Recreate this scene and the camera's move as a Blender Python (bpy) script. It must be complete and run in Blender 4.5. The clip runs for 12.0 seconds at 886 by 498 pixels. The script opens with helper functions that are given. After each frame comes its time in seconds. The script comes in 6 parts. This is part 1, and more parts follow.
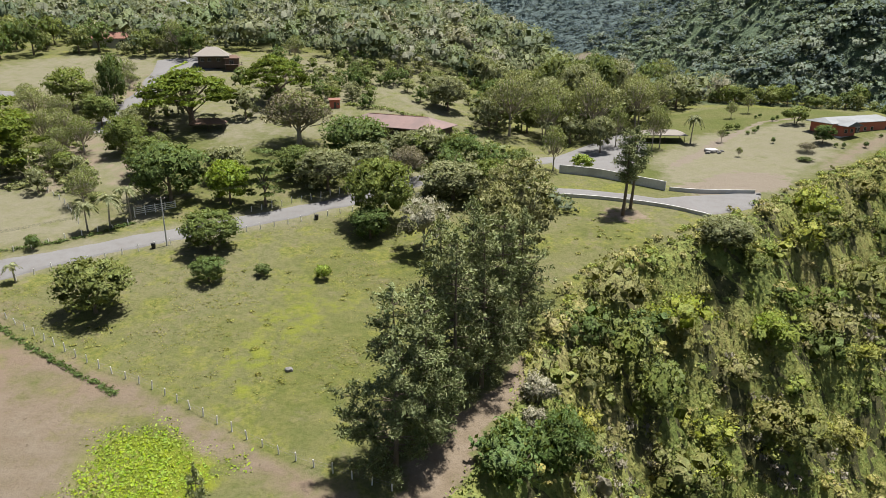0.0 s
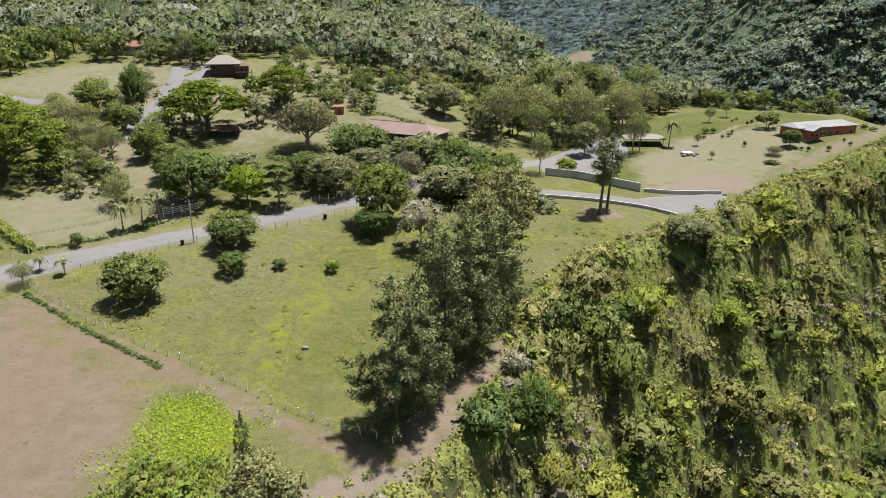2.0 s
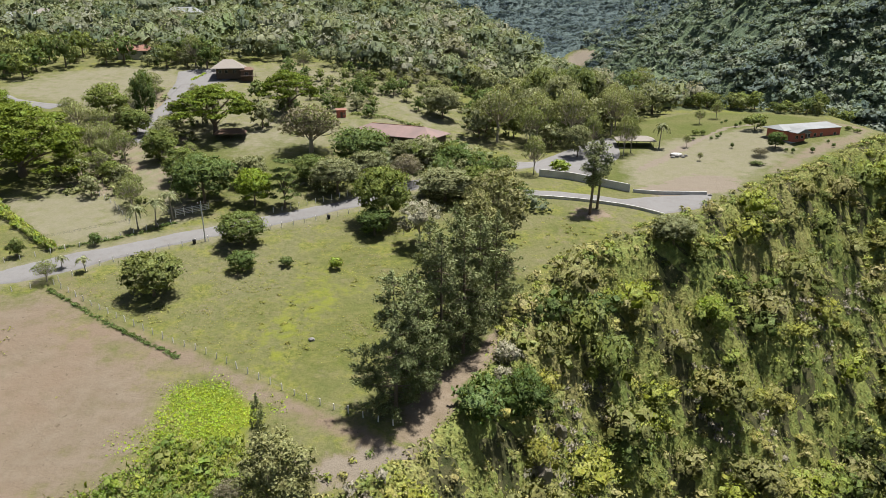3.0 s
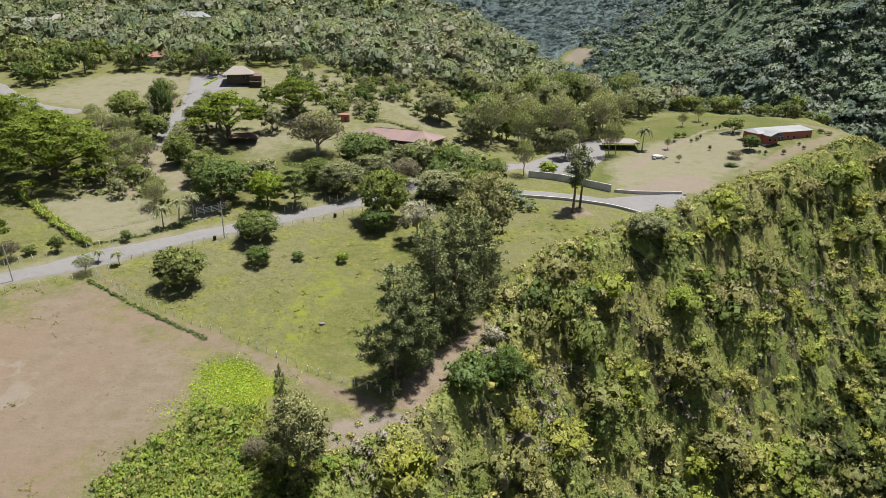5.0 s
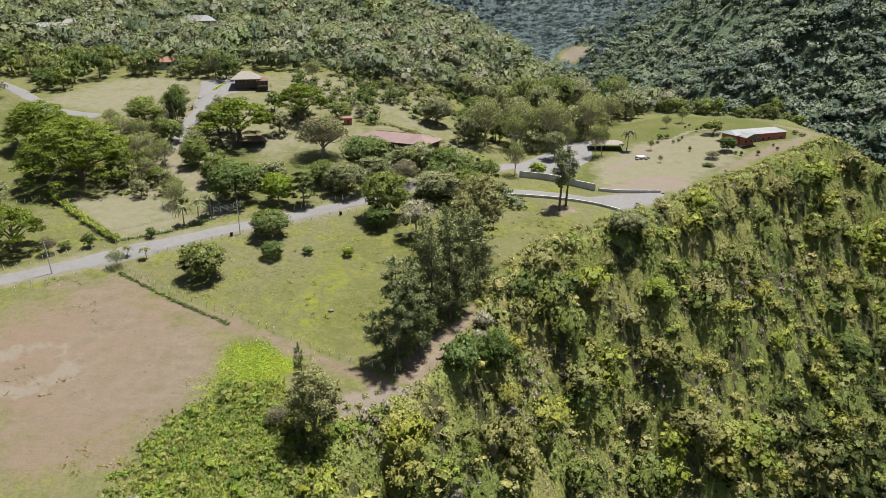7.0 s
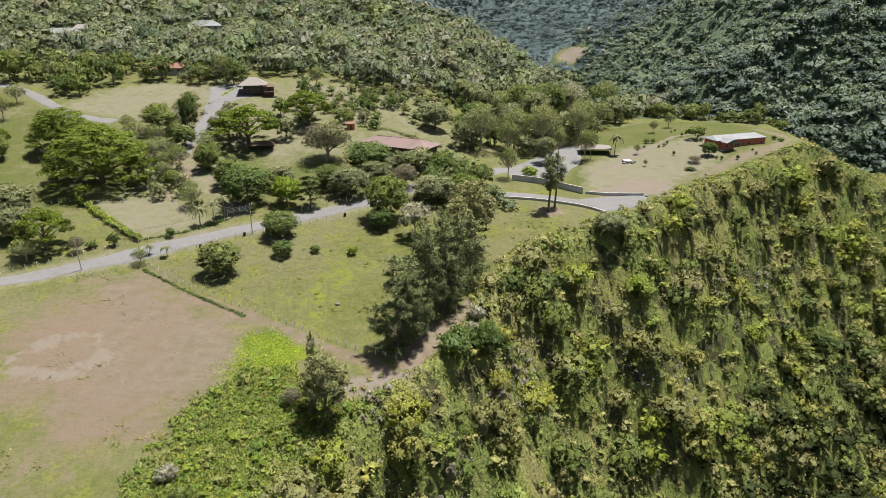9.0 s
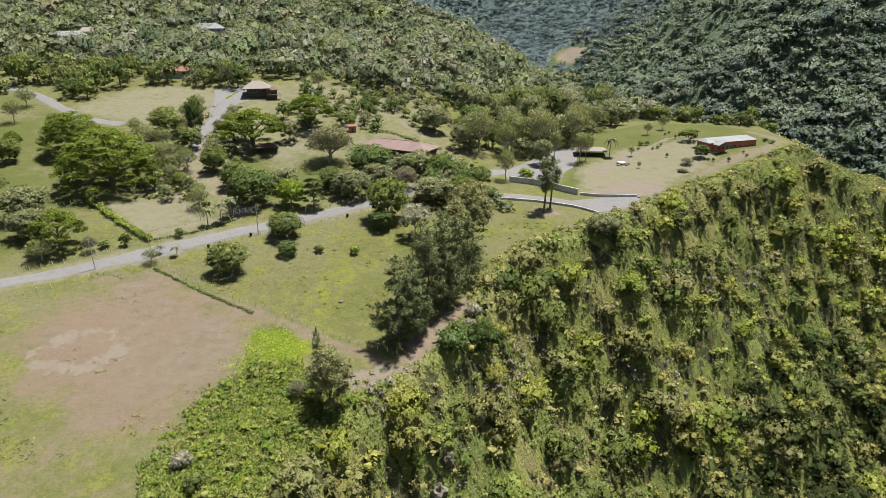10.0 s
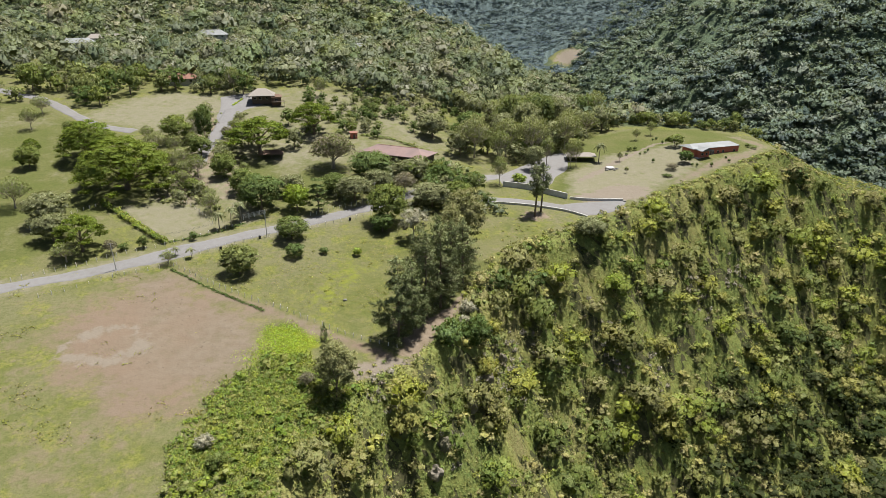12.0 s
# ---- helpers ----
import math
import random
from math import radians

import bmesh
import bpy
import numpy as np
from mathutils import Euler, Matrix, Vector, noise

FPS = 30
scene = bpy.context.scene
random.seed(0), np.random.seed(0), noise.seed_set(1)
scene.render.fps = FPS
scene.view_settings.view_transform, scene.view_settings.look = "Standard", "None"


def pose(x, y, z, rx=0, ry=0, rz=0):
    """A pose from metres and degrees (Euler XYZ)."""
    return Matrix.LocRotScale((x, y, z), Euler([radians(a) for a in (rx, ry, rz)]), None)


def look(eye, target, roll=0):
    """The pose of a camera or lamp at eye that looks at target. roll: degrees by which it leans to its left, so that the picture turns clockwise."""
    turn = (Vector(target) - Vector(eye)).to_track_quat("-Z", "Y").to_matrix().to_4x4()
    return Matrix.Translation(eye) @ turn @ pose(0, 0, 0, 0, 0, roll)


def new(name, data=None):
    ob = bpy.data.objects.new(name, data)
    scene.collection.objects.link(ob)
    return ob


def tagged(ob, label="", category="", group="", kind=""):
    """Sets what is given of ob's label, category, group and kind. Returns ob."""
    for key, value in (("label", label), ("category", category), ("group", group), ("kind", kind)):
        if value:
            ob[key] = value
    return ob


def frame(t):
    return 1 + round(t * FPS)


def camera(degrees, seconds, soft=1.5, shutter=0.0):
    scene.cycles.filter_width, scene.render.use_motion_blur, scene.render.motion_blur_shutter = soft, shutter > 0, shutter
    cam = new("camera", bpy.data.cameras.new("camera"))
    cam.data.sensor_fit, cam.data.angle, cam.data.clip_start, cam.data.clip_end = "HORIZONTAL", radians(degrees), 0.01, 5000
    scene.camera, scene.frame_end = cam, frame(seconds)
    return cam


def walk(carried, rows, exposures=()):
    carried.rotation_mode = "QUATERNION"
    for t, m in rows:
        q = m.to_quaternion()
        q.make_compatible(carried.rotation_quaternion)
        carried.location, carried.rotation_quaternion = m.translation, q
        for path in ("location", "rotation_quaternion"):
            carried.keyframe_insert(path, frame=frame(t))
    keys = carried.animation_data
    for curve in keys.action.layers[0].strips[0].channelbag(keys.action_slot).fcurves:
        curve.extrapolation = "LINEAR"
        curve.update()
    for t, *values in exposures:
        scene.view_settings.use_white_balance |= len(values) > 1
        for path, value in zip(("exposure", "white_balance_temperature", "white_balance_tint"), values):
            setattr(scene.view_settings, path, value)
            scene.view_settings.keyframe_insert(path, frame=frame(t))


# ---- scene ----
import collections

cam = camera(67.3, 12.0, soft=0.8)
PATH = [
    (0, (-0.126, -0.099, 59.536), (-0.127, 1.799, 58.906), 0.1),
    (0.5, (0.202, -4.213, 61.035), (0.2, -2.316, 60.401), 0.1),
    (1, (0.546, -8.378, 62.42), (0.543, -6.482, 61.784), 0.0),
    (1.5, (0.851, -12.645, 63.959), (0.848, -10.751, 63.319), 0.0),
    (2, (1.283, -16.82, 65.329), (1.28, -14.927, 64.685), 0.0),
    (2.5, (1.646, -20.98, 66.793), (1.642, -19.087, 66.146), 0.0),
    (3, (2.069, -25.118, 68.254), (2.064, -23.226, 67.604), -0.1),
    (5, (3.789, -41.8, 73.899), (3.779, -39.913, 73.237), -0.2),
    (5.5, (3.929, -45.862, 75.38), (3.92, -43.976, 74.716), -0.2),
    (6, (4.196, -50.027, 76.746), (4.188, -48.141, 76.078), -0.3),
    (6.5, (4.314, -54.2, 78.114), (4.306, -52.315, 77.445), -0.3),
    (7, (4.479, -58.137, 79.331), (4.473, -56.254, 78.657), -0.3),
    (9, (5.306, -73.016, 85.122), (5.302, -71.135, 84.441), -0.2),
    (9.5, (5.431, -76.695, 86.501), (5.427, -74.815, 85.821), -0.2),
    (10, (5.645, -80.373, 88.105), (5.641, -78.494, 87.421), -0.2),
    (10.5, (5.826, -83.914, 89.668), (5.823, -82.035, 88.982), -0.2),
    (11, (6.057, -87.49, 91.084), (6.054, -85.612, 90.396), -0.2),
    (11.5, (6.094, -90.804, 92.63), (6.093, -88.926, 91.942), -0.2),
    (12, (6.338, -94.042, 94.188), (6.338, -92.164, 93.5), -0.2),
]
walk(cam, [(t, look(eye, target, roll)) for t, eye, target, roll in PATH])

# ---- world, sun, exposure ----
SUN_EL, SUN_AZ = 73.0, 52.0                      # azimuth clockwise from +y
world = bpy.data.worlds.new("sky")
world.use_nodes = True
scene.world = world
wn = world.node_tree.nodes
sky = wn.new("ShaderNodeTexSky")
sky.sky_type, sky.sun_disc = "NISHITA", False
sky.sun_elevation, sky.sun_rotation = radians(SUN_EL), radians(SUN_AZ)
sky.altitude, sky.air_density, sky.dust_density = 900, 0.8, 5.0
wn["Background"].inputs["Strength"].default_value = 0.045
world.node_tree.links.new(sky.outputs[0], wn["Background"].inputs["Color"])
sun_data = bpy.data.lights.new("sun", "SUN")
sun_data.energy, sun_data.angle, sun_data.color = 4.2, radians(2.5), (1.0, 0.955, 0.91)
sun = new("sun", sun_data)
sun.matrix_world = look((0, 0, 0), (-math.sin(radians(SUN_AZ)) * math.cos(radians(SUN_EL)), -math.cos(radians(SUN_AZ)) * math.cos(radians(SUN_EL)), -math.sin(radians(SUN_EL))))
scene.view_settings.exposure = 1.08


# ---- materials ----
class Nodes:
    """A short way to lay out a node material."""

    def __init__(self, name):
        self.mat = bpy.data.materials.new(name)
        self.mat.use_nodes = True
        self.tree = self.mat.node_tree
        self.bsdf = self.tree.nodes["Principled BSDF"]

    def add(self, kind, **inputs):
        node = self.tree.nodes.new(kind)
        for key, value in inputs.items():
            self.put(node, key.replace("_", " "), value)
        return node

    def put(self, node, key, value):
        if isinstance(value, bpy.types.NodeSocket):
            self.tree.links.new(value, node.inputs[key])
        else:
            node.inputs[key].default_value = value

    def noise(self, scale, detail=4.0, rough=0.6, distort=0.0):
        coord = self.add("ShaderNodeNewGeometry").outputs["Position"]
        return self.add("ShaderNodeTexNoise", Vector=coord, Scale=scale, Detail=detail, Roughness=rough, Distortion=distort).outputs["Fac"]

    def attr(self, name):
        node = self.tree.nodes.new("ShaderNodeAttribute")
        node.attribute_name = name
        return node.outputs["Fac"]

    def calc(self, op, a, b=0.0, c=0.0):
        node = self.tree.nodes.new("ShaderNodeMath")
        node.operation = op
        for i, v in enumerate((a, b, c)):
            self.put(node, i, v)
        return node.outputs[0]

    def ramp(self, fac, *stops):
        node = self.tree.nodes.new("ShaderNodeValToRGB")
        els = node.color_ramp.elements
        while len(els) < len(stops):
            els.new(0.5)
        for el, (pos, col) in zip(els, stops):
            el.position = pos
            el.color = (*col, 1) if len(col) == 3 else col
        self.tree.links.new(fac, node.inputs[0])
        return node.outputs[0]

    def mix(self, fac, a, b, blend="MIX"):
        node = self.tree.nodes.new("ShaderNodeMix")
        node.data_type, node.blend_type = "RGBA", blend
        for key, v in ((0, fac), (6, a), (7, b)):
            if isinstance(v, tuple) and len(v) == 3:
                v = (*v, 1)
            self.put(node, key, v)
        return node.outputs[2]

    def range(self, v, lo, hi, to_lo=0.0, to_hi=1.0):
        node = self.add("ShaderNodeMapRange", Value=v)
        for i, x in enumerate((lo, hi, to_lo, to_hi)):
            node.inputs[i + 1].default_value = x
        return node.outputs[0]

    def bump(self, height, strength=0.4, distance=0.05):
        node = self.add("ShaderNodeBump", Height=height, Strength=strength, Distance=distance)
        self.put(self.bsdf, "Normal", node.outputs[0])

    def done(self, color, roughness=0.8, metallic=0.0, specular=0.3):
        self.put(self.bsdf, "Base Color", (*color, 1) if isinstance(color, tuple) else color)
        self.put(self.bsdf, "Roughness", roughness)
        self.put(self.bsdf, "Metallic", metallic)
        self.put(self.bsdf, "Specular IOR Level", specular)
        return self.mat


def leaf_material(name, species, spread=0.35, through_light=0.26, grain=2.2, soft=1.0):
    """Foliage: species colours drawn by tree (tint or object), then leaf by leaf."""
    n = Nodes(name)
    info = n.add("ShaderNodeObjectInfo").outputs["Random"]
    which = n.calc("FRACT", n.calc("ADD", n.attr("tint"), info))
    stops = [(i / max(len(species) - 1, 1), c) for i, c in enumerate(species)]
    base = n.ramp(which, *stops)
    leaf = n.add("ShaderNodeNewGeometry").outputs["Random Per Island"]
    patch, fine = n.noise(0.35, 3.0), n.noise(grain, 3.0, 0.7)
    # fine also darkens the colour in specks, as painted shade between leaf clusters
    value = n.calc("MULTIPLY", n.calc("ADD", n.range(leaf, 0, 1, 1 - spread, 1 + spread), n.range(patch, 0.3, 0.7, -0.2, 0.2)), n.range(fine, 0.33, 0.67, 1 - 0.5 * soft, 1 + 0.45 * soft))
    hsv = n.add("ShaderNodeHueSaturation", Color=base, Value=value, Hue=n.range(n.noise(0.9, 2.0), 0.3, 0.7, 0.475, 0.515), Saturation=n.range(leaf, 0, 1, 1.08, 0.86))
    n.bump(fine, soft, 0.9 / grain)
    color = hsv.outputs[0]
    n.done(color, 0.7, 0.0, 0.1)
    trans = n.add("ShaderNodeBsdfTranslucent", Color=n.mix(0.35, color, (0.30, 0.34, 0.03)))
    shade = n.add("ShaderNodeMixShader", Fac=through_light)
    out = n.tree.nodes["Material Output"]
    n.tree.links.new(n.bsdf.outputs[0], shade.inputs[1])
    n.tree.links.new(trans.outputs[0], shade.inputs[2])
    n.tree.links.new(shade.outputs[0], out.inputs["Surface"])
    return n.mat


def rough_material(name, c1, c2, scale=3.0, rough=0.85, c3=None, bump=0.3, metal=0.0, distance=0.03):
    """A plain weathered surface: two tones at a fine scale, a third in large stains."""
    n = Nodes(name)
    fine, large = n.noise(scale, 6.0, 0.7), n.noise(scale * 0.13, 3.0)
    color = n.mix(n.range(fine, 0.3, 0.7), c1, c2)
    if c3:
        color = n.mix(n.range(large, 0.42, 0.66), color, c3)
    n.bump(fine, bump, distance)
    return n.done(color, rough, metal)


LEAF_BROAD = leaf_material("leaves_broad", [(0.122, 0.166, 0.041), (0.166, 0.211, 0.049), (0.106, 0.153, 0.049), (0.209, 0.236, 0.071)])
LEAF_UMBRELLA = leaf_material("leaves_umbrella", [(0.113, 0.169, 0.018), (0.139, 0.196, 0.024)])
LEAF_BRIGHT = leaf_material("leaves_bright", [(0.182, 0.266, 0.026), (0.210, 0.280, 0.036)])
LEAF_DARK = leaf_material("leaves_dark", [(0.089, 0.148, 0.041), (0.115, 0.168, 0.050)])
LEAF_GREY = leaf_material("leaves_grey_green", [(0.235, 0.254, 0.126), (0.197, 0.217, 0.104)])
LEAF_PALE = leaf_material("leaves_pale", [(0.345, 0.330, 0.235), (0.305, 0.300, 0.205)])
LEAF_PINE = leaf_material("pine_needles", [(0.178, 0.216, 0.090), (0.205, 0.233, 0.103), (0.151, 0.191, 0.081)], 0.35, 0.12, 3.0, 0.5)
# Mixed species tones, their blue lifted a little to paint in hillside haze.
LEAF_FOREST = leaf_material("leaves_forest", [(0.121, 0.153, 0.089), (0.191, 0.216, 0.110), (0.086, 0.123, 0.071), (0.228, 0.233, 0.163), (0.144, 0.200, 0.089), (0.251, 0.237, 0.152), (0.079, 0.116, 0.067), (0.209, 0.244, 0.102), (0.102, 0.140, 0.082), (0.233, 0.240, 0.175), (0.121, 0.153, 0.089)], 0.2, 0.27, 0.9, 0.45)
LEAF_FEATHER = leaf_material("leaves_feathery", [(0.235, 0.238, 0.098), (0.205, 0.215, 0.085)], 0.4, 0.2, 3.0)
# Canopy sheet below the mountain crowns, its colour blued to imitate haze.
LEAF_MOUNTAIN_LOW_HAZE = leaf_material("leaves_mountain_low_hazed", [(0.089, 0.128, 0.127), (0.114, 0.155, 0.145), (0.077, 0.113, 0.114)], 0.15, 0.1, 0.25, 0.8)
# Darkened gorge leaves: the shade between crowns is put into this colour.
LEAF_GORGE_SHADE = leaf_material("leaves_gorge_shaded", [(0.074, 0.113, 0.055), (0.106, 0.146, 0.064), (0.062, 0.099, 0.055)], 0.2, 0.1, 0.5, 1.0)
# Far crowns: distance haze is painted in as blue leaf colour.
LEAF_MOUNTAIN_HAZE = leaf_material("leaves_mountain_hazed", [(0.093, 0.135, 0.180), (0.106, 0.149, 0.196), (0.085, 0.123, 0.172)], 0.1, 0.36, 0.3, 0.25)
# Species tones with extra blue that paints the haze over the far wall.
LEAF_GORGE_HAZE = leaf_material("leaves_gorge_hazed", [(0.111, 0.158, 0.116), (0.155, 0.204, 0.138), (0.104, 0.144, 0.133), (0.196, 0.227, 0.167), (0.128, 0.177, 0.133), (0.083, 0.124, 0.108)], 0.2, 0.27, 0.8, 0.5)
LEAF_SCRUB = leaf_material("leaves_scrub", [(0.122, 0.173, 0.044), (0.173, 0.223, 0.048), (0.232, 0.274, 0.055), (0.287, 0.310, 0.070), (0.285, 0.274, 0.088), (0.271, 0.253, 0.104), (0.235, 0.236, 0.084), (0.191, 0.212, 0.064), (0.122, 0.173, 0.044)], 0.2, 0.15, 1.6, 0.8)
LEAF_CREEPER = leaf_material("leaves_creeper", [(0.145, 0.186, 0.052), (0.195, 0.228, 0.063), (0.234, 0.242, 0.078), (0.258, 0.242, 0.099), (0.208, 0.226, 0.071), (0.145, 0.186, 0.052)], 0.15, 0.2, 1.2, 0.7)
LEAF_SIDE = leaf_material("leaves_gorge_side", [(0.105, 0.154, 0.036), (0.160, 0.209, 0.041), (0.218, 0.262, 0.036), (0.243, 0.248, 0.054), (0.207, 0.204, 0.080), (0.138, 0.171, 0.045), (0.076, 0.121, 0.036)], 0.22, 0.22, 1.6, 0.8)
# Near-black leaves: the shadow at the gorge bottom is painted into them.
LEAF_DEEP_SHADE = leaf_material("leaves_deep_gorge_shaded", [(0.024, 0.040, 0.011), (0.037, 0.055, 0.016), (0.052, 0.065, 0.024), (0.024, 0.040, 0.011)])
LEAF_DRY = leaf_material("leaves_dry_growth", [(0.250, 0.228, 0.175), (0.215, 0.200, 0.140), (0.290, 0.268, 0.215), (0.190, 0.190, 0.110)], 0.15, 0.15, 2.0, 0.8)
LEAF_THICKET = leaf_material("leaves_thicket", [(0.116, 0.185, 0.038), (0.148, 0.222, 0.038), (0.183, 0.257, 0.039), (0.224, 0.280, 0.044), (0.237, 0.261, 0.071), (0.201, 0.222, 0.067), (0.152, 0.203, 0.047), (0.116, 0.185, 0.038)], 0.08, 0.3, 1.6, 0.5)
LEAF_OLIVE = leaf_material("leaves_olive", [(0.209, 0.246, 0.084), (0.182, 0.222, 0.072), (0.237, 0.258, 0.102)])
LEAF_MEADOW = leaf_material("leaves_meadow", [(0.198, 0.216, 0.043), (0.246, 0.250, 0.058), (0.180, 0.204, 0.041), (0.264, 0.246, 0.074)], 0.25, 0.2)
LEAF_TWIGGY = leaf_material("leaves_brownish", [(0.200, 0.180, 0.110), (0.170, 0.160, 0.095)], 0.4, 0.2)
LEAF_YELLOW_PATCH = leaf_material("leaves_flowering_patch", [(0.223, 0.340, 0.030), (0.265, 0.360, 0.034), (0.193, 0.314, 0.030)], 0.06, 0.25, 1.6, 0.4)
BARK = rough_material("bark", (0.12, 0.09, 0.065), (0.20, 0.16, 0.12), 5.0, 0.9)
BARK_PALE = rough_material("bark_pale", (0.28, 0.24, 0.19), (0.38, 0.34, 0.28), 5.0, 0.9)
CONCRETE = rough_material("concrete", (0.44, 0.435, 0.42), (0.54, 0.535, 0.52), 2.0, 0.85, (0.37, 0.36, 0.345))
POST_WHITE = rough_material("whitewashed_wood", (0.70, 0.68, 0.63), (0.80, 0.78, 0.73), 9.0, 0.8)
WOOD_DARK = rough_material("weathered_wood", (0.076, 0.055, 0.041), (0.117, 0.088, 0.065), 6.0, 0.8)
BRICK_RED = rough_material("red_painted_wall", (0.420, 0.125, 0.085), (0.480, 0.155, 0.105), 4.0, 0.8, (0.390, 0.130, 0.090))
ROOF_WHITE = rough_material("pale_metal_roof", (0.205, 0.22, 0.222), (0.255, 0.268, 0.27), 1.2, 0.55, (0.19, 0.20, 0.195), 0.1)
ROOF_TAN = rough_material("tan_shingle_roof", (0.194, 0.177, 0.154), (0.244, 0.222, 0.192), 3.0, 0.8)
ROOF_RED = rough_material("red_brown_roof", (0.190, 0.132, 0.118), (0.230, 0.160, 0.145), 1.5, 0.75, (0.172, 0.126, 0.116))
ROOF_ORANGE = rough_material("orange_tile_roof", (0.200, 0.095, 0.068), (0.240, 0.130, 0.095), 2.5, 0.8)
ROOF_BROWN = rough_material("brown_thatch_roof", (0.117, 0.076, 0.053), (0.164, 0.105, 0.076), 4.0, 0.9)
WALL_WHITE = rough_material("white_wall", (0.363, 0.357, 0.339), (0.422, 0.416, 0.398), 2.0, 0.8)
GLASS = rough_material("dark_window_glass", (0.012, 0.015, 0.017), (0.017, 0.020, 0.023), 1.0, 0.12, None, 0.0)
STONE = rough_material("grey_stone", (0.140, 0.134, 0.129), (0.211, 0.205, 0.193), 3.0, 0.9, None, 0.5)
ROCK_PALE = rough_material("pale_cliff_rock", (0.17, 0.15, 0.115), (0.25, 0.225, 0.18), 1.6, 0.9, (0.12, 0.115, 0.07), 0.9, 0.0, 0.3)
BLACK_PLASTIC = rough_material("black_plastic", (0.015, 0.015, 0.016), (0.025, 0.025, 0.025), 6.0, 0.5)


def gravel_material():
    n = Nodes("gravel_road")
    fine, mid, large = n.noise(4.0, 8.0, 0.8), n.noise(0.5, 4.0), n.noise(0.09, 3.0)
    color = n.mix(n.range(fine, 0.3, 0.7), (0.135, 0.133, 0.128), (0.186, 0.184, 0.180))
    color = n.mix(n.range(mid, 0.45, 0.75, 0.0, 0.6), color, (0.122, 0.111, 0.100))
    color = n.mix(n.range(large, 0.4, 0.7, 0.0, 0.35), color, (0.196, 0.194, 0.189))
    n.bump(fine, 0.5, 0.04)
    return n.done(color, 0.92)


def ground_material():
    """Meadow, bare soil, lawn, forest floor and cliff earth, told apart by the ground's own zone weights."""
    n = Nodes("ground")
    fine, mid, large, huge = n.noise(2.2, 8.0, 0.75), n.noise(0.35, 5.0, 0.65), n.noise(0.06, 4.0), n.noise(0.022, 3.0)
    blade = n.noise(0.95, 6.0, 0.75)
    grass = n.mix(n.range(mid, 0.35, 0.68), (0.086, 0.101, 0.027), (0.138, 0.135, 0.048))
    grass = n.mix(n.range(large, 0.40, 0.62, 0.0, 0.8), grass, (0.138, 0.132, 0.063))
    grass = n.mix(n.range(huge, 0.46, 0.64, 0.0, 0.6), grass, (0.153, 0.142, 0.084))
    grass = n.mix(n.range(n.noise(0.13, 5.0, 0.7), 0.50, 0.60, 0.0, 0.75), grass, n.mix(n.range(blade, 0.42, 0.6), (0.170, 0.170, 0.043), (0.111, 0.127, 0.028)))
    grass = n.mix(n.range(n.noise(0.21, 4.0, 0.7), 0.56, 0.66, 0.0, 0.55), grass, (0.158, 0.136, 0.088))
    grass = n.mix(n.range(blade, 0.47, 0.62, 0.0, 0.5), grass, (0.068, 0.086, 0.021))
    grass = n.mix(n.range(fine, 0.50, 0.72, 0.0, 0.6), grass, (0.050, 0.066, 0.017))

    def zone(name, lo=0.42, hi=0.60):
        v = n.calc("ADD", n.attr(name), n.calc("MULTIPLY", n.calc("SUBTRACT", n.calc("ADD", n.calc("MULTIPLY", mid, 0.6), n.calc("MULTIPLY", large, 0.6)), 0.6), 1.9))
        return n.range(v, lo, hi)

    soil = n.mix(n.range(mid, 0.3, 0.7), (0.143, 0.114, 0.080), (0.170, 0.143, 0.107))
    soil = n.mix(n.range(fine, 0.5, 0.75, 0.0, 0.4), soil, (0.112, 0.091, 0.063))
    soil = n.mix(n.range(huge, 0.4, 0.6, 0.0, 0.8), soil, (0.162, 0.121, 0.086))
    soil = n.mix(n.range(n.noise(0.17, 5.0, 0.75), 0.54, 0.68, 0.0, 0.5), soil, (0.118, 0.103, 0.062))
    soil = n.mix(n.range(n.noise(0.9, 3.0, 0.6), 0.66, 0.72, 0.0, 0.6), soil, (0.075, 0.062, 0.040))
    pale = n.mix(mid, (0.162, 0.138, 0.106), (0.188, 0.164, 0.129))
    orange = n.mix(n.range(mid, 0.3, 0.7), (0.138, 0.109, 0.072), (0.198, 0.162, 0.120))
    lawn = n.mix(n.range(blade, 0.4, 0.65), n.mix(n.range(large, 0.35, 0.65), (0.086, 0.100, 0.028), (0.127, 0.122, 0.051)), (0.071, 0.085, 0.024))
    dry = n.mix(n.range(mid, 0.3, 0.7), (0.152, 0.148, 0.086), n.mix(n.range(fine, 0.4, 0.65), (0.190, 0.178, 0.128), (0.154, 0.142, 0.097)))
    wild = n.mix(n.range(mid, 0.35, 0.65), (0.041, 0.057, 0.028), (0.069, 0.085, 0.041))
    rank = n.mix(n.range(mid, 0.35, 0.65), (0.037, 0.046, 0.017), (0.110, 0.103, 0.051))
    flower = n.mix(n.range(mid, 0.35, 0.6), (0.100, 0.135, 0.014), (0.145, 0.165, 0.020))
    color = n.mix(zone("lawn"), grass, lawn)
    color = n.mix(zone("dry", 0.25, 0.85), color, dry)
    color = n.mix(zone("flower", 0.45, 0.75), color, flower)
    color = n.mix(zone("soil", 0.28, 0.78), color, soil)
    color = n.mix(zone("pale"), color, pale)
    color = n.mix(zone("orange"), color, orange)
    color = n.mix(zone("rank", 0.4, 0.6), color, rank)
    color = n.mix(zone("wild", 0.4, 0.7), color, wild)
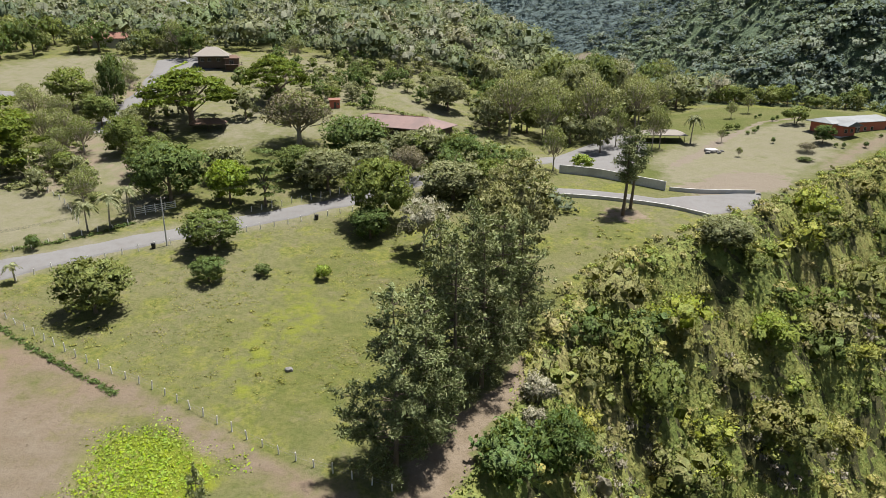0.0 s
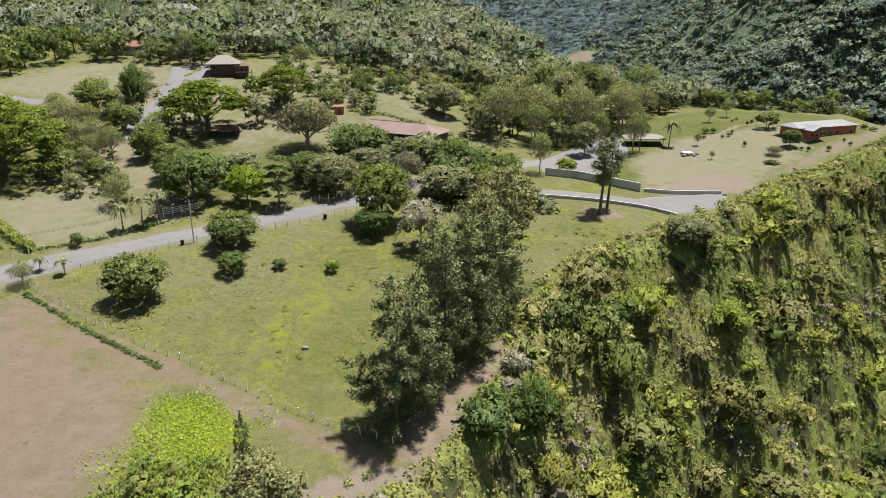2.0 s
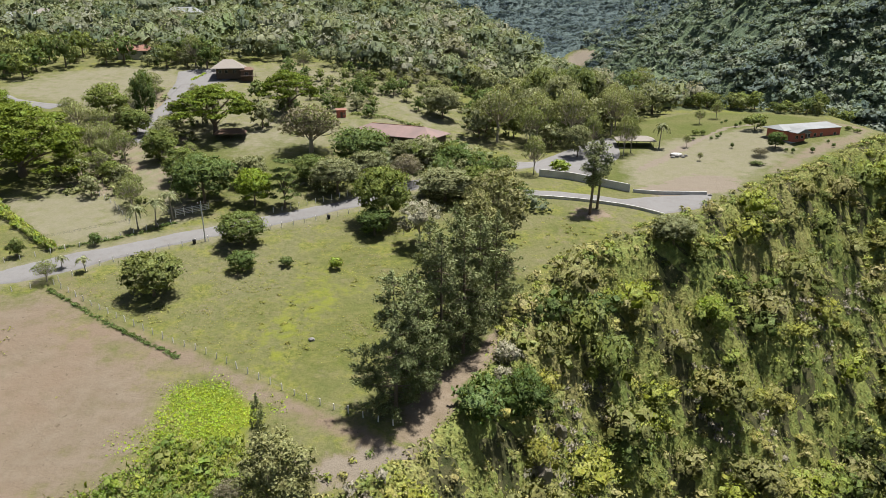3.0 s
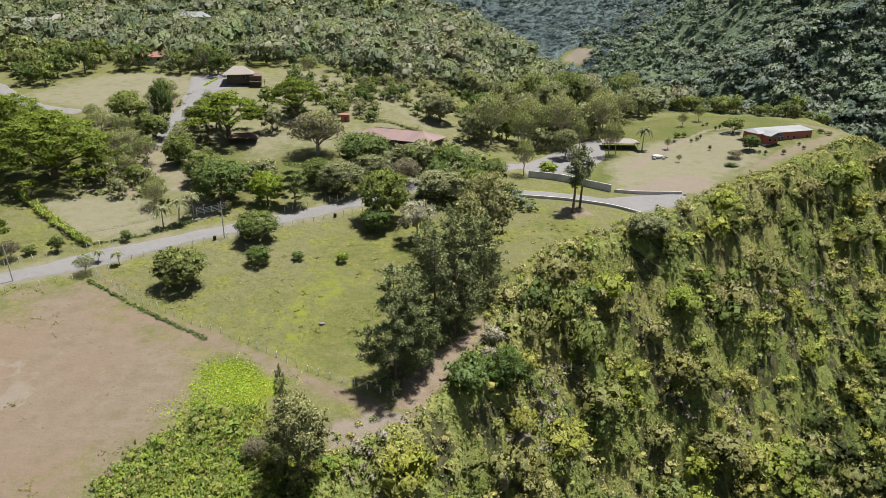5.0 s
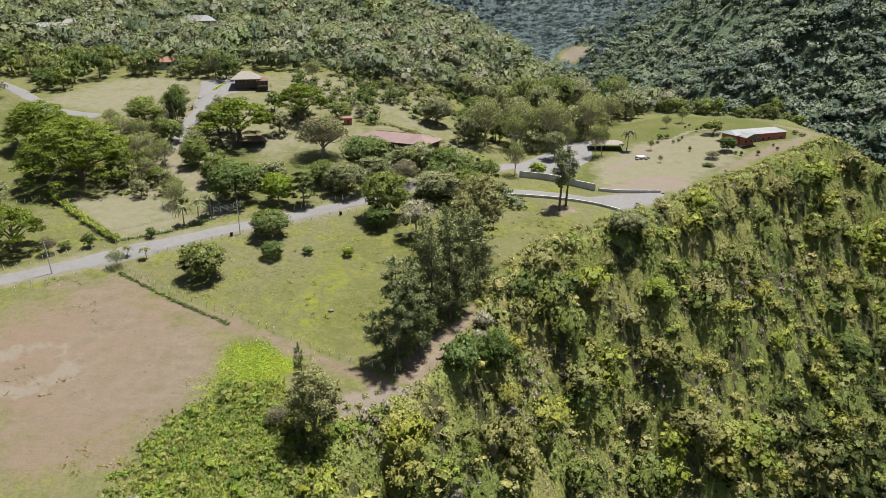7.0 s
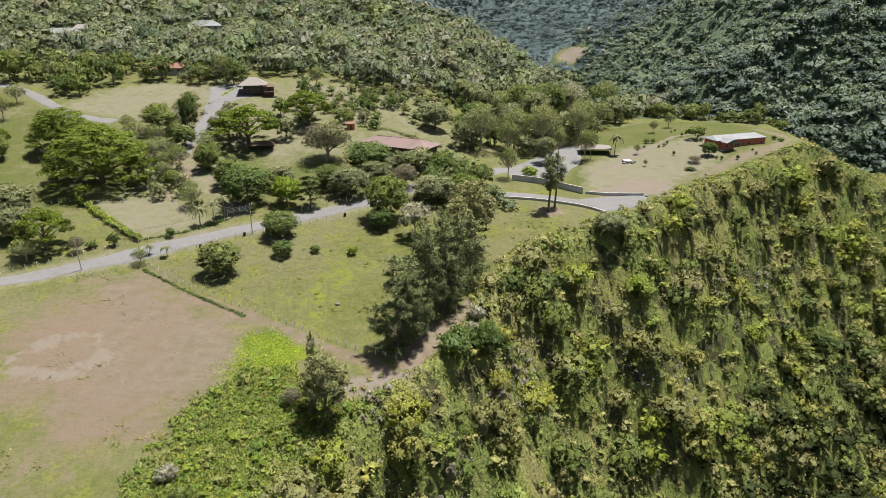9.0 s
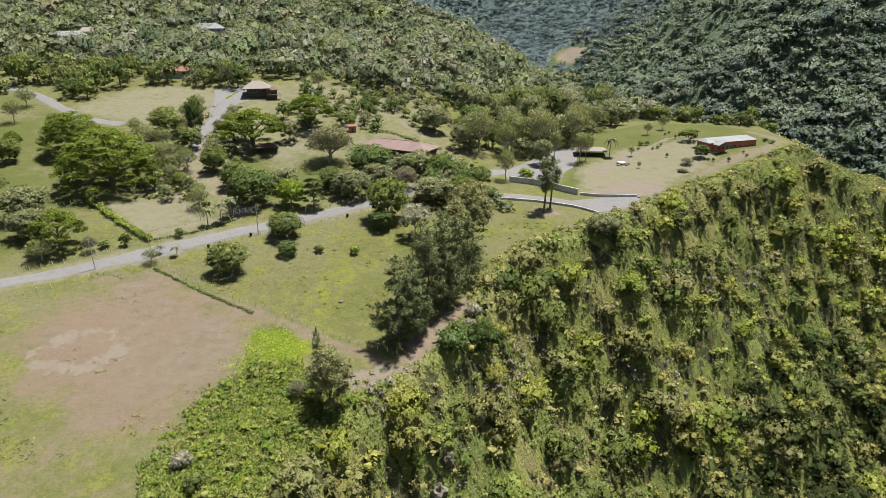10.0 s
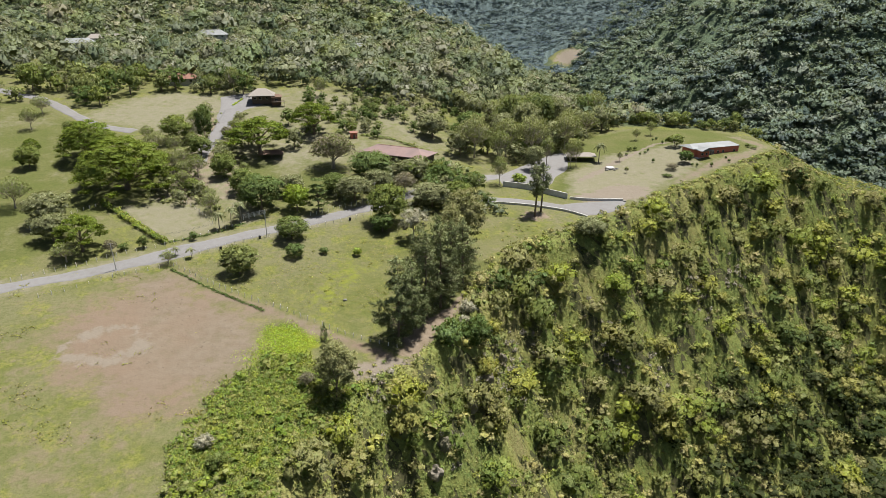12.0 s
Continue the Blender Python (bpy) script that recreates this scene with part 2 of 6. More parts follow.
    height = n.calc("ADD", fine, n.calc("MULTIPLY", mid, 2.0))
    n.bump(height, 0.9, 0.2)
    return n.done(color, 0.95, 0.0, 0.1)


GRAVEL, GROUND = gravel_material(), ground_material()


# ---- the lie of the land ----


def sstep(a, b, v):
    u = np.clip((v - a) / (b - a), 0, 1)
    return u * u * (3 - 2 * u)


def seg_dist(x, y, pts, closed=False):
    """Distance to a polyline, and the signed side (positive: to the right of its way)."""
    best = np.full(np.shape(x), 1e9)
    side = np.zeros(np.shape(x))
    along = np.zeros(np.shape(x))
    n = len(pts)
    run = 0.0
    for i in range(n if closed else n - 1):
        (ax, ay), (bx, by) = pts[i], pts[(i + 1) % n]
        dx, dy = bx - ax, by - ay
        ll = dx * dx + dy * dy
        raw = ((x - ax) * dx + (y - ay) * dy) / ll
        u = np.clip(raw, 0, 1)
        d = np.hypot(x - ax - u * dx, y - ay - u * dy)
        s = (x - ax) * dy - (y - ay) * dx
        hit = d < best
        best = np.where(hit, d, best)
        side = np.where(hit, np.sign(s), side)
        along = np.where(hit, run + u * ll ** 0.5, along)
        run += ll ** 0.5
    return best, side, along


def inside(x, y, pts):
    c = np.zeros(np.shape(x), bool)
    n = len(pts)
    for i in range(n):
        (ax, ay), (bx, by) = pts[i], pts[(i + 1) % n]
        cross = (ay > y) != (by > y)
        c ^= cross & (x < (bx - ax) * (y - ay) / ((by - ay) if by != ay else 1e-9) + ax)
    return c
# the edge of the plateau over the gorge, and the bed of the gorge
RIM = [(-60, -260), (-52, -60), (-36, -5), (-25, 30), (-13, 52), (-1, 62), (9, 78), (17, 100), (33, 122), (58, 138), (82, 157),
       (110, 180), (146, 207), (170, 226), (215, 236), (268, 246), (268, 262), (215, 270), (176, 275), (130, 292), (80, 304), (44, 330), (30, 390), (24, 470), (8, 555), (-30, 605), (-95, 650), (-170, 800), (-290, 1300)]
BED = [(20, -300), (40, -60), (115, 25), (210, 90), (300, 170), (345, 270), (290, 400), (215, 520), (185, 640), (190, 760), (205, 900), (216, 1040), (228, 1110), (250, 1300), (300, 1500)]


def waves(x, y, size, seed=0.0):
    a = np.sin(x / size + 1.7 * np.sin(y / size * 0.7 + seed) + seed) + np.sin(y / size * 1.3 + 1.3 * np.sin(x / size * 0.8 + 2 * seed))
    b = np.sin((x + y) / size * 1.9 + seed * 3) * np.sin((x - y) / size * 1.6 - seed)
    return (a + b) / 3


def plateau(x, y):
    left = 2.5 + 0.15 * np.minimum(y, 110) - 6 + 0.17 * np.clip(y - 110, 0, 190) + 0.10 * np.clip(y - 300, 0, 230) + 0.26 * np.maximum(y - 530, 0) - 0.045 * np.minimum(x, 0)
    right = 2.5 + 0.15 * np.minimum(y, 110) - 6 + 0.075 * np.maximum(y - 110, 0) + 2.6 * sstep(110, 145, y) + 4.5 * np.exp(-((x - 138) ** 2 + (y - 225) ** 2) / 38 ** 2)
    w = sstep(-20, 45, x) * sstep(100, 140, y) * (1 - sstep(300, 400, y))
    nose = np.maximum(x - 172, 0) * sstep(150, 190, y) * (1 - sstep(330, 420, y))
    return left * (1 - w) + right * w - 0.50 * np.minimum(nose, 45) - 0.22 * np.maximum(nose - 45, 0)


def height(x, y):
    x, y = np.asarray(x, float), np.asarray(y, float)
    d, side, along = seg_dist(x, y, RIM)
    out = np.where(side > 0, d, 0)
    back = sstep(255, 330, y)
    rough = sstep(2, 14, out)
    steep = (1.62 * (1 - back) + 0.70 * back) * (1 + rough * 0.10 * waves(x, y, 17, 1.0))
    drop = steep * np.where(out < 4, out * out / 8, out - 2)
    e, es, run = seg_dist(x, y, BED)
    bed = -86 + 0.075 * np.maximum(run - 500, 0)
    far = np.where(es > 0, e, -e)
    wall = bed + np.minimum(0.80 * far, 12 + 0.62 * far)
    top = 92 + 0.05 * np.maximum(far - 200, 0)
    wall = np.where(wall > top, top + (wall - top) * 0.10, wall)
    z = np.maximum(np.maximum(plateau(x, y) - drop, wall + (20 * waves(x, y, 58, 2.0) + 9 * waves(x, y, 23, 4.0)) * sstep(15, 80, far)), bed)
    # the mountains behind
    hills = -40 + 0.42 * (y - 1000) + 40 * waves(x, y, 170, 0.6)
    z = np.maximum(z, np.minimum(hills, 560 + 0.05 * y))
    z = z + 0.25 * waves(x, y, 11, 3.0) * (1 - rough) + rough * (1.3 * waves(x, y, 7, 5.0) + 2.2 * waves(x, y, 19, 7.0) + 1.9 * np.sin(along / 8.5 + 0.9 * np.sin(along / 23)) + 1.1 * np.sin(along / 3.7 + out / 15))
    return z


def ground_z(x, y):
    return float(height(x, y))


def zone_weight(x, y, pts, soft):
    """1 well inside an outline, 0.5 on it, 0 well outside."""
    d, _, _ = seg_dist(x, y, pts, True)
    return np.clip(0.5 + np.where(inside(x, y, pts), d, -d) / (2 * soft), 0, 1)


def strip_weight(x, y, pts, half, soft):
    d, _, _ = seg_dist(x, y, pts)
    return np.clip(0.5 + (half - d) / (2 * soft), 0, 1)


def blob_weight(x, y, cx, cy, r):
    return np.clip(1.2 - np.hypot(x - cx, y - cy) / r, 0, 1)


SOIL = [(-99, 63), (-99, 75), (-95, 87), (-89, 98), (-79, 101), (-60, 88), (-48, 79), (-42, 68), (-42, 58), (-47, 48), (-55, 38), (-68, 36), (-78, 44), (-90, 51)]
RING = [(-94, 57), (-94, 64), (-88, 69), (-81, 72), (-75, 68), (-74, 62), (-79, 56)]
FLOWER = [(-46, 71), (-41, 76), (-29, 74), (-27, 67), (-31, 59), (-38, 56), (-46, 62)]
THICKET = [(-44, 59), (-30, 62), (-22, 52), (-12, 50), (-24, 30), (-36, -5), (-48, 8), (-54, 27), (-50, 40)]
CLEARING = [(-7, 62), (-5, 71), (-2, 75), (2, 81), (7, 86), (11, 92), (13, 95), (14, 90), (10, 83), (5, 77), (4, 71), (2, 63)]
LANDING = [(-19, 58), (-9, 62), (1, 62), (-6, 55), (-15, 54)]
LAWN_HOUSE = [(52, 178), (60, 200), (66, 232), (85, 262), (115, 278), (150, 275), (170, 250), (168, 236), (148, 212), (112, 186), (84, 163), (70, 164)]
BARE_LAWN = [(56, 172), (64, 200), (86, 226), (126, 238), (124, 204), (100, 180), (84, 164), (68, 166)]
BARE_EDGE = [(58, 170), (68, 178), (84, 184), (96, 182), (92, 172), (80, 164), (66, 163)]
TRACK_LAWN = [(66, 190), (80, 206), (93, 220), (106, 233), (114, 240), (128, 243)]
TRACK_EDGE = [(108, 186), (130, 203), (150, 216), (166, 236), (160, 256)]
ROAD = [(-175, 58), (-150, 74), (-124, 89), (-110, 96), (-95, 105), (-87, 110), (-73, 119.5), (-65, 125), (-57, 130), (-49, 135), (-38, 141.5), (-28, 148), (-21, 152.5), (-12, 161), (0, 173), (13, 184), (26, 192), (36, 197)]
DRIVE = [(-65, 140), (-74, 150), (-88, 170), (-98, 189), (-101, 205), (-101, 223), (-102, 240), (-104, 258)]
TOP_PARK = [(-116, 279), (-103, 287), (-88, 286), (-90, 270), (-98, 258), (-98, 240), (-107, 242), (-111, 262)]
PARKING = [(31, 190), (34, 199), (41, 209), (50, 219), (59, 229), (67, 231), (64, 208), (57, 196), (52, 184), (43, 184), (33, 184)]
LOWER_DRIVE = [(10, 168), (24, 166), (36, 164), (46, 161.5), (56, 157), (66, 155), (76, 161)]
FAR_ROAD = [(-260, 285), (-220, 269), (-210, 266), (-196, 257), (-177, 241), (-160, 228), (-140, 222)]
ORANGE_LAWN = [(-175, 240), (-165, 268), (-140, 285), (-115, 284), (-106, 262), (-108, 240), (-115, 222), (-140, 222)]
LEFT_LAWN = [(-260, 150), (-250, 255), (-205, 255), (-165, 225), (-140, 190), (-125, 150), (-112, 118), (-130, 105), (-190, 80)]
YARD = [(-120, 145), (-100, 150), (-84, 148), (-72, 134), (-80, 124), (-88, 121)]
MID_LAWN = [(-82, 196), (-60, 203), (-45, 205), (-35, 180), (-30, 165), (-58, 152), (-76, 170)]


DRY_SLOPE = [(-120, 205), (-60, 180), (-28, 192), (10, 215), (14, 290), (-60, 300), (-118, 300)]
GARDEN = [(-108, 150), (-84, 146), (-66, 142), (-70, 160), (-78, 185), (-88, 215), (-94, 255), (-114, 262), (-116, 225), (-112, 200), (-108, 175)]


def axis(fine_lo, fine_hi, step, lo, hi, grow=1.09):
    """Even steps between fine_lo and fine_hi, then ever wider ones out to lo and hi."""
    out = list(np.arange(fine_lo, fine_hi + step / 2, step))
    for end, sign in ((hi, 1), (lo, -1)):
        v, s, more = (fine_hi if sign > 0 else fine_lo), step, []
        while sign * (end - v) > 0:
            s *= grow
            v += sign * s
            more.append(v)
        out = out + more if sign > 0 else more[::-1] + out
    return np.array(out)


def sheet(name, verts, faces, material):
    me = bpy.data.meshes.new(name)
    me.from_pydata(verts, [], faces)
    me.materials.append(material)
    me.update()
    return me


def build_ground():
    xs, ys = axis(-140, 180, 2.0, -3200, 3200), axis(5, 285, 2.0, -1500, 4200)
    gx, gy = np.meshgrid(xs, ys)
    gz = height(gx, gy)
    w, h = len(xs), len(ys)
    idx = np.arange(w * h).reshape(h, w)
    faces = np.stack([idx[:-1, :-1], idx[:-1, 1:], idx[1:, 1:], idx[1:, :-1]], -1).reshape(-1, 4)
    x, y = gx.ravel(), gy.ravel()
    me = sheet("ground", np.stack([x, y, gz.ravel()], -1).tolist(), faces.tolist(), GROUND)
    d, side, _ = seg_dist(x, y, RIM)
    out = np.where(side > 0, d, -d)
    roads = np.maximum(strip_weight(x, y, ROAD, 5.5, 2), strip_weight(x, y, DRIVE, 5, 2.5))
    weights = {
        "soil": np.maximum(np.maximum(np.maximum(np.maximum(zone_weight(x, y, SOIL, 13), 0.36 * zone_weight(x, y, [(-125, 0), (-118, 80), (-60, 60), (-48, 10)], 12)), zone_weight(x, y, LANDING, 2)), 0.75 * strip_weight(x, y, TRACK_EDGE, 2.5, 3)), 0.9 * strip_weight(x, y, [(-66, 91), (-42, 80.5), (-30, 73.5), (-18, 67.5), (-8, 62)], 2.2, 2.0)),
        "pale": np.maximum(np.maximum(0.80 * strip_weight(x, y, RING + RING[:1], 1.8, 3.2), np.maximum(1.1 * blob_weight(x, y, 224, 1096, 34), blob_weight(x, y, 205, 1060, 22))), np.maximum(0.95 * zone_weight(x, y, LANDING, 3.5), np.maximum(0.95 * strip_weight(x, y, TRACK_LAWN, 1.6, 2.2), 0.9 * zone_weight(x, y, BARE_EDGE, 4)))),
        "orange": np.maximum(0.46 * zone_weight(x, y, GARDEN, 5), np.maximum(0.92 * zone_weight(x, y, CLEARING, 2.8), 0.75 * blob_weight(x, y, 41, 148, 9))),
        "flower": np.maximum(0.62 * zone_weight(x, y, THICKET, 4), np.maximum(np.maximum(zone_weight(x, y, FLOWER, 3), 0.41 * blob_weight(x, y, -24, 104, 30)), 0.41 * blob_weight(x, y, -28, 88, 26))),
        "lawn": np.maximum(np.maximum(zone_weight(x, y, LAWN_HOUSE, 4), zone_weight(x, y, LEFT_LAWN, 6)), np.maximum(zone_weight(x, y, MID_LAWN, 5), blob_weight(x, y, 24, 262, 24))),
        "dry": np.maximum(np.maximum(np.maximum(0.80 * zone_weight(x, y, GARDEN, 6), 0.62 * zone_weight(x, y, DRY_SLOPE, 12)), 0.75 * blob_weight(x, y, -58, 203, 22)), np.maximum(np.maximum(zone_weight(x, y, BARE_LAWN, 5), 0.85 * zone_weight(x, y, ORANGE_LAWN, 6)), np.maximum(0.95 * zone_weight(x, y, YARD, 4), np.maximum(np.maximum(0.75 * roads, 0.2 * zone_weight(x, y, LEFT_LAWN, 6)), 0.9 * strip_weight(x, y, TRACK_EDGE, 3, 3))))),
        "wild": np.clip(np.maximum(sstep(300, 330, y + 0.25 * x), np.where((seg_dist(x, y, BED)[1] > 0) | (y > 285), sstep(-1, 3, out), 0)) - 2 * blob_weight(x, y, 224, 1096, 34) - 2 * blob_weight(x, y, 214, 1050, 20), 0, 1),
        "rank": np.clip(sstep(-2, 3, out) - 2 * blob_weight(x, y, 224, 1096, 34) - 2 * blob_weight(x, y, 214, 1050, 20), 0, 1),
    }
    for key, value in weights.items():
        me.attributes.new(key, "FLOAT", "POINT").data.foreach_set("value", np.ascontiguousarray(value, np.float32))
    me.polygons.foreach_set("use_smooth", np.ones(len(me.polygons), bool))
    return tagged(new("ground", me), "rolling meadow plateau with bare soil above a steep overgrown gorge", "ground", kind="structure")


def resample(pts, step):
    pts = np.array(pts, float)
    # a smooth line through the given points
    out = []
    n = len(pts)
    for i in range(n - 1):
        p0, p1, p2, p3 = pts[max(i - 1, 0)], pts[i], pts[i + 1], pts[min(i + 2, n - 1)]
        m = max(2, int(np.hypot(*(p2 - p1)) / step))
        for u in np.arange(m) / m:
            out.append(0.5 * (2 * p1 + (p2 - p0) * u + (2 * p0 - 5 * p1 + 4 * p2 - p3) * u * u + (3 * p1 - p0 - 3 * p2 + p3) * u ** 3))
    out.append(pts[-1])
    return np.array(out)


def lane(name, pts, width, material, label, lift=0.10):
    """A road draped over the ground, with ragged edges."""
    c = resample(pts, 1.5)
    t = np.gradient(c, axis=0)
    t /= np.linalg.norm(t, axis=1)[:, None]
    nrm = np.stack([t[:, 1], -t[:, 0]], -1)
    cols = np.array([-1.08, -0.97, -0.6, -0.2, 0.2, 0.6, 0.97, 1.08])
    s = np.arange(len(c))
    wid = width(s / len(s)) if callable(width) else np.full(len(c), width)
    rag = 0.10 * np.sin(s * 0.9) + 0.12 * np.sin(s * 0.37 + 1) + 0.07 * np.sin(s * 2.3)
    half = wid[:, None] / 2 + rag[:, None] * np.abs(cols)[None] * 1.6
    p = c[:, None, :] + nrm[:, None, :] * cols[None, :, None] * half[:, :, None]
    z = height(p[..., 0], p[..., 1]) + lift
    z[:, [0, -1]] -= lift + 0.25
    z[:, [2, 5]] -= 0.03
    v = np.concatenate([p, z[..., None]], -1).reshape(-1, 3)
    idx = np.arange(len(v)).reshape(len(c), len(cols))
    f = np.stack([idx[:-1, :-1], idx[:-1, 1:], idx[1:, 1:], idx[1:, :-1]], -1).reshape(-1, 4)
    me = sheet(name, v.tolist(), f.tolist(), material)
    me.polygons.foreach_set("use_smooth", np.ones(len(me.polygons), bool))
    return tagged(new(name, me), label, "road", kind="structure")


def yard(name, pts, material, label, lift=0.12):
    """A paved or gravelled area draped over the ground."""
    pts = [tuple(p) for p in resample(list(pts) + [pts[0]], 2.0)[:-1]]
    lo, hi = np.min(pts, 0), np.max(pts, 0)
    xs, ys = np.arange(lo[0] - 1, hi[0] + 2, 1.0), np.arange(lo[1] - 1, hi[1] + 2, 1.0)
    gx, gy = np.meshgrid(xs, ys)
    d, _, _ = seg_dist(gx, gy, pts, True)
    deep = np.where(inside(gx, gy, pts), d, -d)
    gz = height(gx, gy) + np.clip(deep * 0.4, -0.4, lift)
    idx = np.arange(gx.size).reshape(gx.shape)
    f = np.stack([idx[:-1, :-1], idx[:-1, 1:], idx[1:, 1:], idx[1:, :-1]], -1).reshape(-1, 4)
    keep = (deep.ravel()[f] > -1.2).any(1)
    me = sheet(name, np.stack([gx.ravel(), gy.ravel(), gz.ravel()], -1).tolist(), f[keep].tolist(), material)
    me.polygons.foreach_set("use_smooth", np.ones(len(me.polygons), bool))
    return tagged(new(name, me), label, "road", kind="structure")


ground = build_ground()
lane("road", ROAD, lambda u: 5.4 + 2.6 * np.exp(-((u - 0.42) / 0.05) ** 2), GRAVEL, "pale grey gravel road between post fences")
lane("driveway", DRIVE[3:], lambda u: 4.0 + 3.7 * sstep(0.0, 0.4, u), GRAVEL, "pale gravel drive climbing to the hillside house", 0.14)
lane("lower_driveway", LOWER_DRIVE, lambda u: 5.0 + 4.5 * sstep(0.55, 1.0, u), GRAVEL, "pale gravel drive below the retaining wall", 0.13)
lane("far_road", FAR_ROAD, 5.5, GRAVEL, "pale gravel road across the far lawn")
lane("plateau_lane", [(330, 640), (380, 648), (430, 655), (480, 660)], 9.0, GRAVEL, "pale track on the far plateau", 0.3)
yard("parking_yard", PARKING, GRAVEL, "pale gravel parking yard")
yard("turning_area", [(52, 160), (60, 163), (72, 165), (80, 166), (78, 160), (70, 153), (62, 149), (57, 153)], GRAVEL, "pale concrete turning area below the lawn", 0.16)
yard("upper_yard", TOP_PARK, GRAVEL, "pale gravel forecourt of the hillside house")


# ---- building helpers ----
def box(bm, x0, x1, y0, y1, z0, z1, bevel=0.0):
    vs = [bm.verts.new((x, y, z)) for z in (z0, z1) for x, y in ((x0, y0), (x1, y0), (x1, y1), (x0, y1))]
    fs = [bm.faces.new([vs[i] for i in q]) for q in ((3, 2, 1, 0), (4, 5, 6, 7), (0, 1, 5, 4), (1, 2, 6, 5), (2, 3, 7, 6), (3, 0, 4, 7))]
    if bevel:
        bmesh.ops.bevel(bm, geom=list({e for f in fs for e in f.edges}), offset=bevel, segments=1, affect="EDGES")
    return vs


def boxed(*size, bevel=0.0):
    bm = bmesh.new()
    box(bm, *size, bevel=bevel)
    return bm


def tube(bm, pts, radii, sides=6):
    """A tapered, bent tube with capped ends."""
    pts = [Vector(p) for p in pts]
    rings = []
    for i, p in enumerate(pts):
        way = (pts[min(i + 1, len(pts) - 1)] - pts[max(i - 1, 0)]).normalized()
        a = way.orthogonal().normalized()
        b = way.cross(a)
        rings.append([bm.verts.new(p + radii[i] * (a * math.cos(k * math.tau / sides) + b * math.sin(k * math.tau / sides))) for k in range(sides)])
    for i in range(len(rings) - 1):
        for k in range(sides):
            bm.faces.new((rings[i][k], rings[i][(k + 1) % sides], rings[i + 1][(k + 1) % sides], rings[i + 1][k]))
    bm.faces.new(rings[0][::-1])
    bm.faces.new(rings[-1])


def to_mesh(name, bm, material, smooth=False):
    me = bpy.data.meshes.new(name)
    bm.normal_update()
    bm.to_mesh(me)
    bm.free()
    me.materials.append(material)
    if smooth:
        me.polygons.foreach_set("use_smooth", np.ones(len(me.polygons), bool))
    return me


def part(name, bm, material, parent, label="", smooth=False):
    """Links a bmesh as one mesh object under a thing or a part."""
    ob = new(name, bm if isinstance(bm, bpy.types.Mesh) else to_mesh(name, bm, material, smooth))
    ob.parent = parent
    return tagged(ob, label)


def thing(name, x, y, z, turn, label, category, group="", scale=(1, 1, 1)):
    ob = new(name)
    ob.empty_display_size = 0.3
    ob.matrix_world = Matrix.LocRotScale((x, y, z), Euler((0, 0, radians(turn))), scale)
    return tagged(ob, label, category, group)


# ---- foliage ----
def unit(v):
    return v / np.maximum(np.linalg.norm(v, axis=-1, keepdims=True), 1e-9)


def ball(n=2):
    """A ball of n x n quads a side: its points and faces."""
    g = np.linspace(-1, 1, n + 1)
    index, pts, faces = {}, [], []
    for ax in range(3):
        for s in (-1, 1):
            for i in range(n):
                for j in range(n):
                    q = []
                    for a, b in ((g[i], g[j]), (g[i + 1], g[j]), (g[i + 1], g[j + 1]), (g[i], g[j + 1])):
                        p = [0.0, 0.0, 0.0]
                        p[ax], p[(ax + 1) % 3], p[(ax + 2) % 3] = s, a, b
                        key = tuple(np.round(p, 4))
                        if key not in index:
                            index[key] = len(pts)
                            pts.append(p)
                        q.append(index[key])
                    faces.append(q if s > 0 else q[::-1])
    return unit(np.array(pts, float)), np.array(faces)


LUMP = ball(1)


def joined(pieces):
    """Pieces of (points, faces) as one."""
    verts, faces, k = [], [], 0
    for v, f in pieces:
        verts.append(v)
        faces.append(f + k)
        k += len(v)
    return np.concatenate(verts), np.concatenate(faces)


def loose(quads):
    """Loose quads (N, 4, 3) as points and faces."""
    return quads.reshape(-1, 3), np.arange(4 * len(quads)).reshape(-1, 4)


def leaves(rng, points, normals, size, long=1.5, jitter=0.55):
    """One irregular leaf spray at each point, facing about along its normal: (N, 4, 3)."""
    n = unit(normals + jitter * rng.normal(size=points.shape))
    u = unit(np.cross(n, rng.normal(size=points.shape)))
    v = np.cross(n, u)
    s = size * rng.uniform(0.6, 1.35, (len(points), 1))
    a, b = s * long / 2, s / 2
    k = rng.uniform(0.45, 1.15, (4, len(points), 1))
    bend = n * s * 0.18
    return np.stack([points - u * a * k[0] - bend, points - v * b * k[1], points + u * a * k[2] - bend, points + v * b * k[3]], 1)


